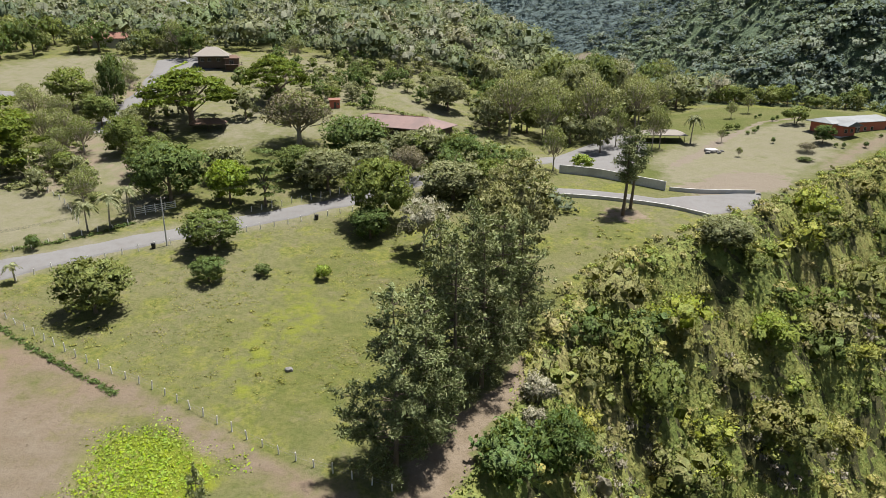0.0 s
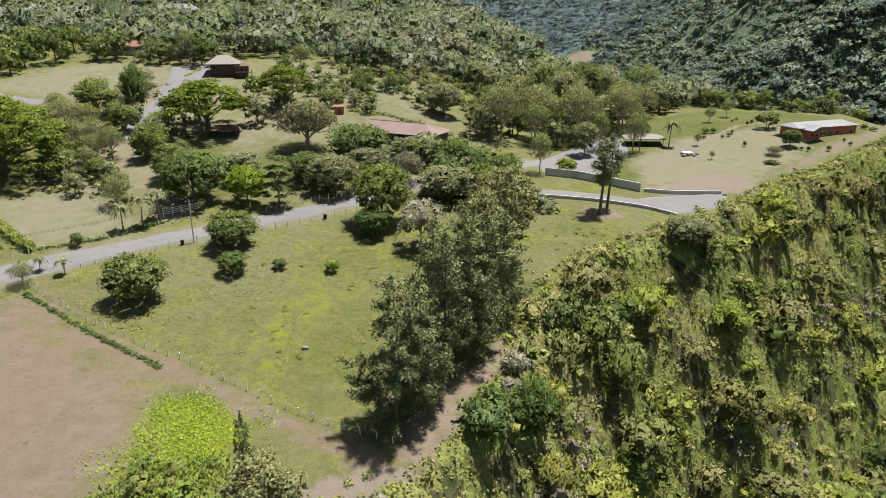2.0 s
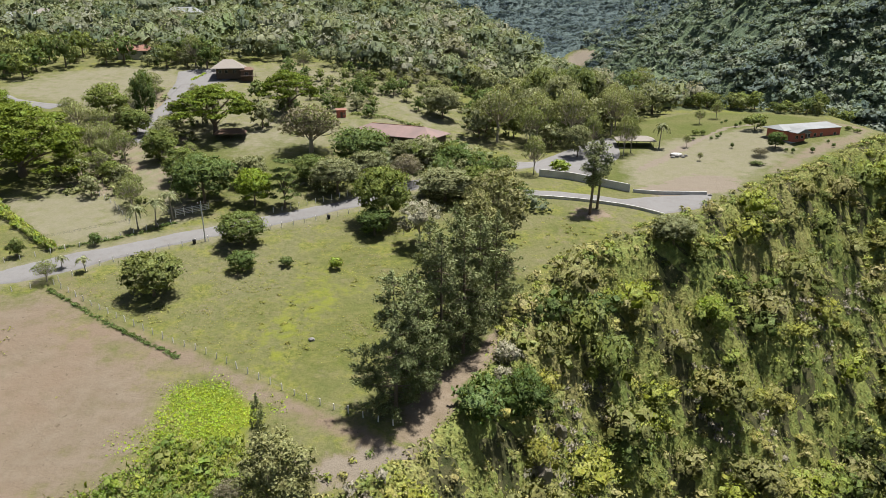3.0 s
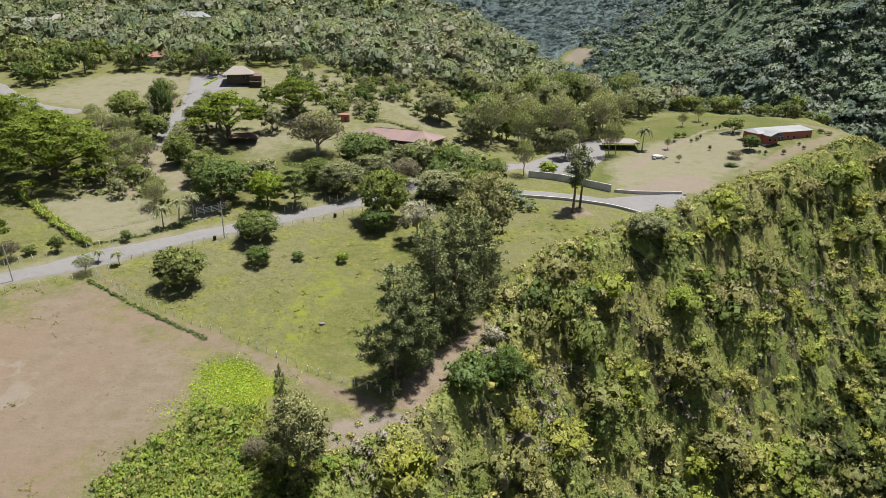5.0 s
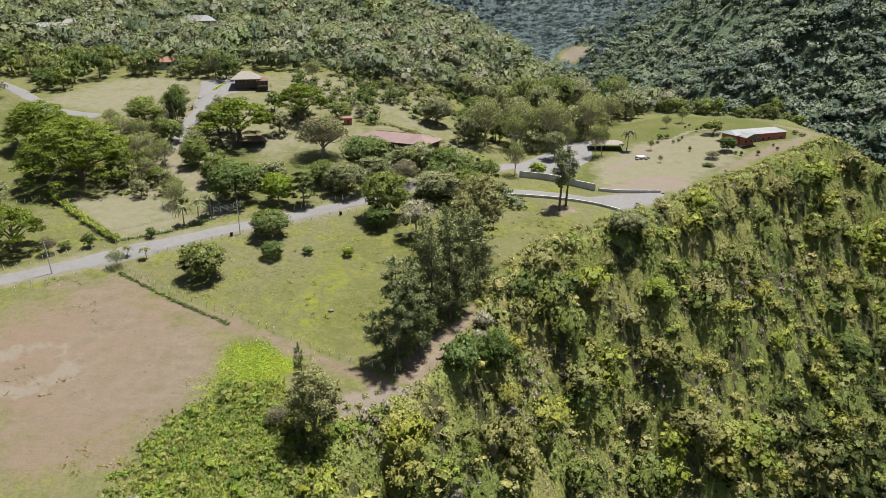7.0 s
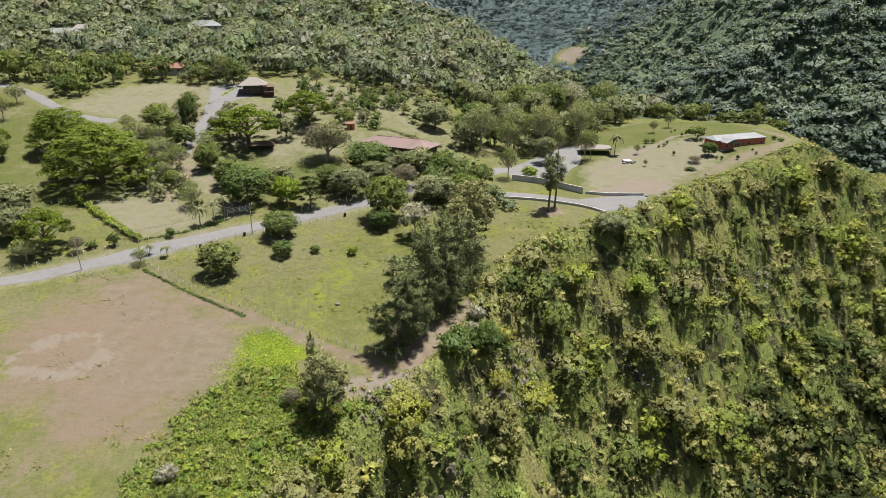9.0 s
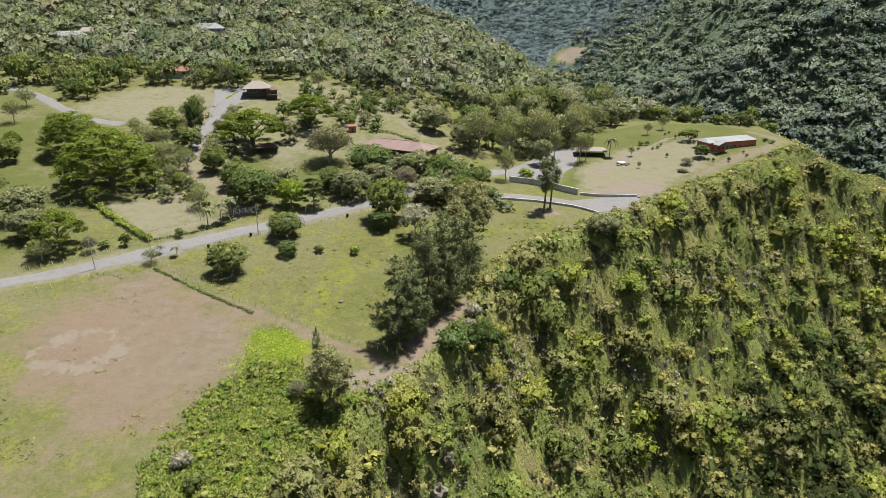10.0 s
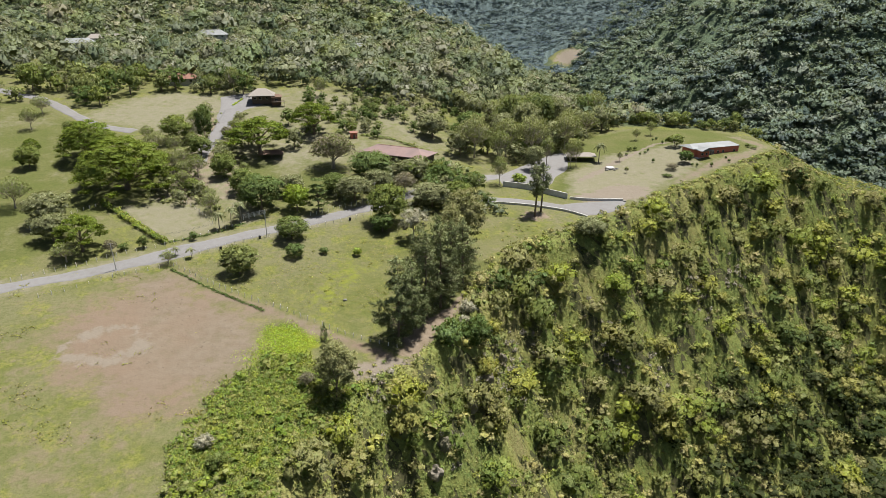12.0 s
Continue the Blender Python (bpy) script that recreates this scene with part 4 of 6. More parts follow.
stand("hillside_tall_trees", spread(45, -420, 120, 285, 560, 19, lambda x, y: hillside(x, y) * 0.8 + np.where((y >= 440) & (seg_dist(x, y, BED)[1] < 0), 0.7, 0)), HILL_TREES, LEAF_FOREST, "taller trees standing out of the hillside wood", "trees", 46, 1.3, 2.3, 1.0, 0.5)
stand("gorge_wood", spread(3, 170, 620, 150, 680, 6.6, far_side), FAR_TREES, LEAF_GORGE_HAZE, "dense dark green forest on the far gorge wall, tinted with haze", "woodland", 4, 0.5, 1.8, 0.95, -0.8, 1.5, 38.0)
stand("far_gorge_wood", spread(41, 195, 760, 640, 1180, 11.5, lambda x, y: np.where((seg_dist(x, y, BED)[1] > 0) & (seg_dist(x, y, BED)[0] > 4) & (seg_dist(x, y, BED)[0] < 330) & (x < 0.6 * (y + 130)) & ~near_spot(x, y, 222, 1090, 34), 0.95, 0)), HIGH_TREES, LEAF_GORGE_HAZE, "dense dark forest on the far gorge shoulder, tinted with haze", "woodland", 42, 0.6, 1.8, 0.9, -2.5, 1.5, 38.0)
def upland(x, y):
    keep = (seg_dist(x, y, BED)[1] < 0) & (np.abs(x) < 0.78 * (y + 110)) & ((y < 740) | (x > -60)) & ~near_spot(x, y, 222, 1090, 38)
    return np.where(keep & ~open_ground(x, y), 0.95, 0)


stand("upland_wood", spread(5, -640, 240, 440, 640, 9.0, upland), HIGH_TREES, LEAF_FOREST, "dense forest high on the hillside", "woodland", 6, 0.5, 1.6, 0.85, 0.6, 1.4)
stand("ridge_wood", spread(6, -640, 240, 640, 1090, 10.5, upland), HIGH_TREES, LEAF_FOREST, "dense forest along the ridge above the gorge", "woodland", 7, 0.6, 1.5, 1.0, 0.6, 1.3)
stand("mountain_wood", spread(7, -230, 640, 1000, 1480, 9.5, lambda x, y: np.where((x < 0.5 * y) & (x > -0.2 * y) & ~near_spot(x, y, 222, 1094, 42) & ~near_spot(x, y, 215, 1060, 28), 0.98, 0)), MOUNTAIN_TREES, LEAF_MOUNTAIN_HAZE, "forest on the distant mountains, blue haze painted into its leaves", "woodland", 8, 0.7, 1.5, 0.6, -5.5, 1.3)
stand("far_plateau_wood", spread(9, 330, 1000, 420, 1000, 17, lambda x, y: np.where((seg_dist(x, y, BED)[0] >= 330) & (x < 0.8 * (y + 130)), 0.75, 0)), FAR_TREES, LEAF_FOREST, "scattered trees on the far plateau", "woodland", 10, 0.7, 1.2)



def understorey(name, x0, x1, y0, y1, step, keep, lift, rough, material, label, seed):
    """The closed lower storey of a far wood: a lumpy sheet of leaves over the ground."""
    rng = np.random.default_rng(seed)
    gx, gy = np.meshgrid(np.arange(x0, x1, step), np.arange(y0, y1, step))
    gx, gy = gx + rng.uniform(-0.3, 0.3, gx.shape) * step, gy + rng.uniform(-0.3, 0.3, gx.shape) * step
    ok = keep(gx, gy)
    gz = height(gx, gy) + np.where(ok, lift + rough * (waves(gx, gy, step * 1.1, 2.0) + rng.uniform(-0.7, 0.7, gx.shape)), -3)
    idx = np.arange(gx.size).reshape(gx.shape)
    f = np.stack([idx[:-1, :-1], idx[:-1, 1:], idx[1:, 1:], idx[1:, :-1]], -1).reshape(-1, 4)
    f = f[ok.ravel()[f].any(1)]
    shape = (np.stack([gx.ravel(), gy.ravel(), gz.ravel()], -1), f)
    t = np.clip(0.5 + 0.4 * waves(gx, gy, step * 5, 3.0).ravel()[f[:, 0]] + rng.uniform(-0.15, 0.15, len(f)), 0, 0.99)
    return tagged(new(name, quad_mesh(name, shape, material, t)), label, "woodland", kind="stuff")


understorey("mountain_understorey", -240, 650, 990, 1490, 5.0, lambda x, y: (x < 0.52 * y) & (x > -0.22 * y) & ~near_spot(x, y, 222, 1094, 36) & ~near_spot(x, y, 214, 1050, 20), 7.0, 0.7, LEAF_MOUNTAIN_LOW_HAZE, "closed forest canopy on the distant mountains, haze in its colour", 51)
understorey("gorge_understorey", 180, 640, 160, 1150, 4.5, lambda x, y: (seg_dist(x, y, BED)[1] > 0) & (seg_dist(x, y, BED)[0] > 8) & (seg_dist(x, y, BED)[0] < 325) & (x < 0.78 * (y + 130)) & ~near_spot(x, y, 222, 1094, 30), 3.5, 1.3, LEAF_GORGE_SHADE, "closed lower canopy on the far gorge wall, coloured dark as shade", 52)
understorey("gorge_floor_understorey", 0, 350, -40, 310, 3.2, lambda x, y: (outside_rim(x, y) > 88) & (seg_dist(x, y, BED)[1] < 0), 1.6, 2.6, LEAF_DEEP_SHADE, "tangled undergrowth deep in the gorge, painted dark as shade", 53)

TUFTS = [rounded(loose(leaves(np.random.default_rng(380 + i), np.random.default_rng(390 + i).normal(size=(12, 3)) * (0.3, 0.3, 0.05) + (0, 0, 0.12), np.full((12, 3), (0.0, 0.0, 1.0)), 0.2, 1.6, 0.7)), 0.6, 1.0) for i in range(4)]
SCRUB = small_protos(340, 8, 5, 4.6, 3.2, 104, 0.34, -0.4, -0.5, 0.58)
LOW_SCRUB = small_protos(360, 5, 1, 2.4, 1.3, 36, 0.34, -0.2, -0.4, 0.45, rise=0.9)
SIDE_TREES = small_protos(440, 7, 13, 8.5, 6.5, 430, 0.38, 0.2, -0.4, 0.58, up=0.4, lump=0.36, flat=0.7)


def gorge_side(x, y):
    out = outside_rim(x, y)
    return np.where((out > 0.5) & (out < 95) & (y < 280) & (x > -55) & (seg_dist(x, y, BED)[1] < 0), np.clip(0.6 + 0.45 * waves(x, y, 4.5, 6.0), 0.15, 1.0) * (1 - 0.9 * sstep(44, 80, out)), 0.0)


stand("gorge_scrub", spread(11, -45, 300, 0, 280, 4.0, gorge_side), SCRUB, LEAF_SCRUB, "dense tangled scrub on the steep gorge side", "scrub", 12, 0.45, 1.7, 1.0, 0.6, 1.4, 17.0)
stand("gorge_low_scrub", spread(37, -45, 290, 0, 270, 3.5, lambda x, y: np.where((outside_rim(x, y) > 0.5) & (outside_rim(x, y) < 60) & (x > -40), np.clip(0.75 + 0.5 * waves(x, y, 3.5, 2.0), 0.1, 1.0), 0) * (seg_dist(x, y, BED)[1] < 0)), LOW_SCRUB, LEAF_SCRUB, "low leafy scrub filling the gorge side", "scrub", 38, 0.6, 1.7, 1.2, 0.2, 1.0, 17.0)
stand("gorge_floor_wood", spread(27, 20, 330, -10, 300, 4.4, lambda x, y: np.where((seg_dist(x, y, BED)[1] < 0) & (y < 300), 0.92 * sstep(36, 70, outside_rim(x, y) + 8 * sstep(60, 120, x)), 0)), FLOOR_TREES, LEAF_DEEP_SHADE, "dense trees deep in the gorge, painted dark as shade", "woodland", 28, 0.4, 1.3, 1.0, 0.6, 1.6)


def blanket():
    """The growth that covers the gorge side: a ragged skin of leaves over the slope, with loose sprays on it."""
    line = resample(RIM[2:16], 1.15)
    t = np.gradient(line, axis=0)
    t /= np.linalg.norm(t, axis=1)[:, None]
    nrm = np.stack([t[:, 1], -t[:, 0]], -1)
    for _ in range(40):
        nrm[1:-1] = (nrm[:-2] + nrm[1:-1] * 2 + nrm[2:]) / 4
    nrm /= np.linalg.norm(nrm, axis=1)[:, None]
    outs = np.r_[np.arange(-1.5, 30, 0.9), np.arange(30, 92, 1.3)]
    p = line[:, None] + nrm[:, None] * outs[None, :, None]
    x, y = p[..., 0], p[..., 1]
    rng = np.random.default_rng(77)
    lift = sstep(-1.5, 1.0, outs)[None] * (0.4 + 0.5 * waves(x, y, 1.3, 2.0) + 0.9 * waves(x, y, 3.1, 5.0) + rng.uniform(-0.35, 0.35, x.shape)) - 0.15
    v = np.stack([x, y, height(x, y) + lift], -1)
    idx = np.arange(x.size).reshape(x.shape)
    f = np.stack([idx[:-1, :-1], idx[:-1, 1:], idx[1:, 1:], idx[1:, :-1]], -1).reshape(-1, 4)
    centre = v.reshape(-1, 3)[f].mean(1)
    pick = rng.integers(0, len(centre), 115000)
    at = centre[pick] + rng.normal(size=(len(pick), 3)) * (0.4, 0.4, 0.25) + (0, 0, 0.35)
    sprays = loose(leaves(rng, at, np.tile((0.45, -0.45, 0.75), (len(pick), 1)), 0.42, 1.9, 0.45))
    shape = joined([(v.reshape(-1, 3), f), sprays])
    sx, sy = shape[0][shape[1][:, 0], 0], shape[0][shape[1][:, 0], 1]
    tint = 0.5 + 0.36 * waves(sx, sy, 17, 1.3) + 0.26 * waves(sx, sy, 6, 4.1) + np.r_[np.zeros(len(f)), rng.uniform(-0.2, 0.2, len(pick))]
    return tagged(new("gorge_undergrowth", quad_mesh("gorge_undergrowth", shape, LEAF_CREEPER, np.clip(tint, 0, 0.99))), "continuous tangle of creepers and grass on the gorge side", "undergrowth", kind="stuff")


blanket()


def dry_spots(x, y):
    w = np.zeros(np.shape(x))
    for cx, cy, r in ((26, 91, 6), (27, 86, 7), (23, 78, 6), (21, 68, 5), (8, 52, 5), (-8, 50, 6), (69, 114, 7), (84, 118, 6), (60, 118, 5), (108, 148, 8), (130, 165, 7), (36, 100, 5)):
        w = np.maximum(w, 1.1 - np.hypot(x - cx, y - cy) / r)
    return np.clip(w, 0, 0.85)


stand("dry_growth", spread(43, -30, 150, 30, 180, 1.9, dry_spots), LOW_SCRUB, LEAF_DRY, "dry straw-coloured growth in patches on the gorge side", "scrub", 44, 0.7, 1.7, 1.6)
stand("thicket", spread(13, -58, 0, -8, 66, 1.3, lambda x, y: np.where(inside(x + 3 * waves(x, y, 4, 1.0), y + 3 * waves(y, x, 5, 2.0), THICKET) & (zone_weight(x, y, LANDING, 4) < 0.3), np.clip(0.95 + 0.5 * waves(x, y, 4, 3.0), 0.2, 1), 0)), LOW_SCRUB, LEAF_THICKET, "low green thicket at the plateau's edge", "scrub", 14, 0.5, 1.3, 1.0, 0.2, 1.0, 7.0)
stand("thicket_bushes", spread(35, -52, 0, -8, 62, 3.0, lambda x, y: np.where(inside(x, y, THICKET) & (zone_weight(x, y, LANDING, 5) < 0.25), np.clip(0.5 + 0.6 * waves(x, y, 6, 4.0), 0, 0.9), 0)), SCRUB, LEAF_THICKET, "bright green bushes in the thicket", "bushes", 36, 0.35, 1.1, 1.0, 0.3, 1.0, 7.0)
stand("thicket_leaves", spread(29, -58, 0, -8, 66, 0.62, lambda x, y: np.where(inside(x + 3 * waves(x, y, 4, 1.0), y + 3 * waves(y, x, 5, 2.0), THICKET) & (zone_weight(x, y, LANDING, 4) < 0.3), np.clip(0.55 + 0.6 * waves(x, y, 5, 8.0), 0.1, 1), 0)), TUFTS, LEAF_THICKET, "creeping green weeds of the thicket", "weeds", 30, 1.0, 2.2, 2.2, 0.0, 1.0, 7.0)
stand("flowering_patch", spread(15, -50, -24, 52, 80, 0.42, lambda x, y: zone_weight(x + 4 * waves(x, y, 4, 2.0), y + 4 * waves(y, x, 4, 1.0), FLOWER, 3) ** 1.5), TUFTS, LEAF_YELLOW_PATCH, "dense patch of yellow-green flowering weeds", "shrubs", 16, 0.9, 1.7, 1.3)


def rim_scrub(x, y):
    out = outside_rim(x, y)
    return np.where((out > -4.5) & (out < 2) & ((y < 60) | (y > 93)) & ~((y > 185) & (y < 232) & (out < -1.5)), 0.6, 0.0)


stand("rim_scrub", spread(17, -40, 275, 0, 312, 2.1, lambda x, y: np.where(x > 176, np.where((outside_rim(x, y) < 2) & (y > 220) & (y < 290), 0.8, 0), rim_scrub(x, y))), LOW_SCRUB, LEAF_SCRUB, "low scrub along the plateau's edge", "scrub", 18, 0.7, 1.6)


def meadow(x, y):
    near = inside(x, y, [(-80, 104), (-20, 146), (10, 130), (24, 112), (12, 96), (-2, 72), (-40, 84)])
    clump = np.clip(0.8 * waves(x, y, 5.5, 4.0) + 0.55 * waves(x, y, 17, 1.5) + 0.32, 0.06, 1)
    return np.where(near, clump * 0.55, 0.0)


stand("meadow_grass", spread(19, -82, 26, 70, 148, 0.62, meadow), TUFTS, LEAF_MEADOW, "tufts of yellowing grass and weeds in the meadow", "grass", 20, 0.5, 1.3, 0.7, 0.06)
stand("field_weeds", spread(21, -120, -24, 8, 100, 1.2, lambda x, y: np.where((outside_rim(x, y) < -5), np.clip(waves(x, y, 6, 9.0) - 0.25, 0, 1) * np.where(inside(x, y, SOIL), 0.35, 0.9), 0)), TUFTS, LEAF_MEADOW, "scattered weeds on the bare field", "grass", 22, 0.7, 2.2, 1.0, 0.05)


def weed_clumps(x, y):
    w = np.zeros(np.shape(x))
    for cx, cy, r in ((-24, 106, 20), (-14, 92, 14), (-27, 84, 9), (-12, 118, 14), (30, 140, 16), (22, 128, 10), (-10, 58, 9), (2, 108, 10)):
        w = np.maximum(w, 1.1 - np.hypot(x - cx, y - cy) / r)
    return np.where((outside_rim(x, y) < -1) & (seg_dist(x, y, LOWER_DRIVE)[0] > 4), np.clip(w, 0, 1) * np.clip(0.05 + 0.5 * waves(x, y, 4.5, 2.5), 0, 0.5), 0)


stand("meadow_bushes", spread(47, -46, 46, 50, 156, 1.5, weed_clumps), LOW_SCRUB, LEAF_MEADOW, "low clumps of yellow-green weeds in the meadow", "weeds", 48, 0.3, 0.8, 0.5, 0.1)


def hedge(name, pts, step, leaf, protos, label, seed, lo=0.5, hi=0.8, tall=1.0):
    c = resample(pts, step)
    rng = np.random.default_rng(seed)
    c = c + rng.normal(size=c.shape) * 0.18
    ob = stand(name, (c[:, 0], c[:, 1]), protos, leaf, label, "hedge", seed, lo, hi, tall)
    ob["kind"] = "structure"
    return ob


hedge("hedge", [(-121, 146), (-111, 138), (-102, 130), (-88, 119)], 0.7, LEAF_THICKET, LOW_SCRUB, "long clipped green hedge beside the lawn", 31, 1.3, 1.55, 1.4)
hedge("road_hedge", [(-87, 120), (-80, 123), (-72, 128.5), (-66, 135)], 0.7, LEAF_DARK, LOW_SCRUB, "dark green hedge along the gravel road", 32, 0.6, 0.85, 1.0)
hedge("field_hedge", [(-80, 102.5), (-66, 93.5), (-56, 87.5), (-46, 82)], 0.5, LEAF_DARK, LOW_SCRUB, "low dark hedge between bare field and meadow", 33, 0.45, 0.85, 0.8)
hedge("garden_hedge", [(-33, 229), (-20, 226), (-8, 219), (4, 213)], 1.2, LEAF_BROAD, LOW_SCRUB, "mixed flowering garden hedge behind the long roof", 34, 0.7, 1.3, 1.2)
hedge("yard_planting", [(-105.5, 266), (-103.5, 277)], 0.6, LEAF_YELLOW_PATCH, LOW_SCRUB, "bright yellow-green planted strip in the forecourt", 35, 0.75, 0.95, 0.9)

# ---- single trees, from the near pines to the far lawns ----
PINES = "pines at the meadow's edge"
tree("wide_pine", -6.0, 70.0, 14.0, 25.0, "tall dark grey-green pine at the meadow's corner", "pine_tree", PINES)
tree("pine", -2.5, 74.5, 9.5, 22.0, "tall dense grey-green pine over bare soil", "pine_tree", PINES)
tree("pine", 1.7, 80.9, 11.0, 26.5, "tall dense grey-green pine over bare soil", "pine_tree", PINES)
tree("pine", -0.5, 84.5, 10.5, 27.0, "tall dense grey-green pine behind others", "pine_tree", PINES)
tree("pine", 5.5, 86.5, 10.5, 26.0, "tall dense grey-green pine beside the clearing", "pine_tree", PINES)
tree("pine", 9.0, 92.5, 11.0, 25.0, "tall dense grey-green pine beside the clearing", "pine_tree", PINES)
tree("pine", 4.5, 96.0, 10.0, 25.0, "tall dense grey-green pine behind others", "pine_tree", PINES)
tree("pine", 12.5, 99.5, 10.5, 22.0, "grey-green pine at the gorge's edge", "pine_tree", PINES)
tree("feather", 9.0, 110.0, 12.0, 25.0, "feathery grey-green pine at the back of the group", "pine_tree", PINES)
tree("feather", 14.7, 120.0, 13.5, 26.0, "feathery grey-green pine at the back of the group", "pine_tree", PINES)
tree("feather", 11.0, 127.5, 11.0, 22.0, "feathery grey-green pine at the back of the group", "pine_tree", PINES)
tree("high_pine", 41.3, 148.7, 10.0, 20.0, "slender pine with a bare lower trunk", "pine_tree", "twin pines by the drive")
tree("high_pine", 44.2, 153.0, 8.5, 19.5, "slender pine with a bare lower trunk", "pine_tree", "twin pines by the drive")
tree("feather", -19.5, 45.5, 11.0, 18.0, "lone feathery grey-green tree above the thicket", "tree")
tree("pine", -22.5, 50.5, 4.0, 17.5, "narrow dark pine behind the lone tree", "pine_tree")

tree("giant", -117.5, 160, 42, 20.5, "huge spreading rain tree over the shaded lawn", "tree")
tree("giant", -144, 187, 29, 17, "large spreading tree behind the rain tree", "tree")
tree("umbrella", -112.5, 112, 17, 12.5, "spreading tree beside the gravel road", "tree")
tree("grey", -133, 130, 16, 13, "broad grey-green tree on the lawn", "tree")
tree("umbrella", -170, 189, 8.5, 7.5, "small flat-topped tree on the bright lawn", "tree")
tree("broad", -115.8, 211, 15, 14, "rounded green tree beside the drive", "tree")
tree("dark", -103.5, 213, 8.5, 20, "tall dark tree beside the drive", "tree")
tree("umbrella", -75.5, 201, 31, 16.5, "broad spreading tree over a thatched shelter", "tree")
tree("umbrella", -56, 228, 24, 15.5, "wide flat-crowned tree on the slope", "tree")
tree("bare", -41, 187.5, 20, 15.5, "thin brownish tree with pale spreading branches", "tree")
tree("sparse", -40.6, 188.2, 18, 15.5, "thin-leaved olive tree beside a brownish one", "tree")
tree("dark", -23.4, 179, 19, 13.5, "dense dark round tree before the long roof", "tree")
tree("grey", -8, 183, 14.5, 9, "low rounded grey-green tree before the long roof", "tree")
tree("dark", 5, 176, 12, 11, "dark green tree beside the road", "tree")
tree("grey", 1.3, 236, 16, 14, "rounded grey-green tree on the slope", "tree")
tree("dark", 21, 262, 15, 12.5, "dark rounded tree beyond the slope lawn", "tree")
tree("dark", -62, 147, 18, 15.5, "dark spreading tree over the gateway", "tree")
tree("bright", -48.6, 147, 11, 12, "bright lime-green tree behind the road", "tree")
tree("layered", -40.5, 146.5, 12, 14, "tree with leaves in flat tiers behind the road", "tree")
tree("grey", -28, 157, 15, 12, "grey-green tree beside the post fence", "tree")
tree("broad", -13.9, 140.5, 15, 17, "tall rounded green tree at the meadow's far corner", "tree")
tree("dark", -15.4, 133, 9.3, 8, "dense dark bush-like tree at the meadow's far corner", "tree")
tree("pale", -4.0, 128, 12, 13, "pale-leaved tree in broad tiers beside the pines", "tree")
tree("grey", 2.2, 156, 17, 11, "wide grey-green tree beside the road", "tree")
tree("broad", 12, 160, 13, 10, "rounded tree beside the road", "tree")
tree("bare", -9.0, 167, 10, 9, "nearly leafless brownish tree beside the road", "tree")
tree("broad", 14, 148, 12, 10, "rounded tree behind the pines", "tree")
tree("grey", -20, 168, 12, 10, "grey-green tree before the long roof", "tree")
tree("broad", -46.3, 125.5, 12, 9.5, "rounded olive tree at the roadside", "tree")
tree("broad", -58.0, 101.8, 12.5, 10.5, "round dense tree standing alone in the meadow", "tree")
tree("dark", -43, 113.5, 6.8, 5.5, "small dark tree in the meadow", "tree")
tree("bush_dark", -33.7, 116.5, 3.6, 2.6, "small dark shrub in the meadow", "shrub")
tree("bush_bright", -22.4, 116, 3.2, 3.2, "small bright shrub in the meadow", "shrub")
tree("palm", -69.4, 132.6, 6.5, 8.5, "feathery palm at the gateway", "palm_tree", "palms at the gateway")
tree("palm", -66.8, 136.8, 6.5, 8.5, "feathery palm at the gateway", "palm_tree", "palms at the gateway")
tree("palm", -73, 130.5, 5.8, 7.5, "feathery palm at the gateway", "palm_tree", "palms at the gateway")
tree("broad", -84, 174, 11, 11, "scraggy olive tree beside the drive", "tree")
tree("sparse", -79.5, 142.5, 8, 8, "scraggy tree in the front garden", "tree")
tree("sparse", -94, 173, 9, 10, "scraggy tree beside the drive", "tree")
tree("broad", -92, 160, 7, 6.5, "low olive tree beside the drive", "tree")
tree("sparse", -104, 182, 10, 9, "scraggy tree beside the drive", "tree")
tree("sparse", -112, 228, 10, 8.5, "yellowish thin tree on the dry lawn", "tree")
tree("sparse", -82.0, 105.6, 5.5, 5.0, "thin olive small tree at the road fork", "tree")
tree("bush", -94, 115.5, 3.8, 5, "upright bush at the fence", "shrub")
tree("bush", -100, 114, 3.8, 2.8, "low bush at the fence", "shrub")
tree("bush_dark", -79.3, 121.8, 2.8, 3.8, "dark upright bush at the fence", "shrub")
tree("palm", -81.5, 110.8, 3.2, 3.6, "small palm at the roadside", "palm_tree", "small palms by the road")
tree("palm", -76, 110, 3.6, 4.2, "small palm at the roadside", "palm_tree", "small palms by the road")
tree("bare", -102.8, 111, 5, 5.2, "dead-looking small tree at the fence", "tree")
tree("sparse", -114.3, 105, 10, 7, "scraggy tree at the roadside fence", "tree")
tree("grey", 48.5, 206, 9.5, 13.5, "grey-green tree in the parking yard", "tree")
tree("sparse", 55, 213, 8, 14, "thin tree beside the parking yard", "tree")
tree("sparse", 65.2, 208, 7.5, 14.5, "thin tree beside the pavilion", "tree")
tree("sparse", 68.5, 211, 6.5, 13.5, "thin tree beside the pavilion", "tree")
tree("palm", 80.2, 216.5, 7, 10.5, "tall palm beside the pavilion", "palm_tree")
tree("sparse", 30.5, 183.5, 8, 13, "thin yellow-green tree beside the yard wall", "tree")
tree("bush_bright", 39.3, 187.5, 7, 4.6, "clipped round bright bush in the yard", "shrub")
tree("bush_dark", 19.8, 182.5, 9, 6, "dark dense bush beside the road", "shrub")
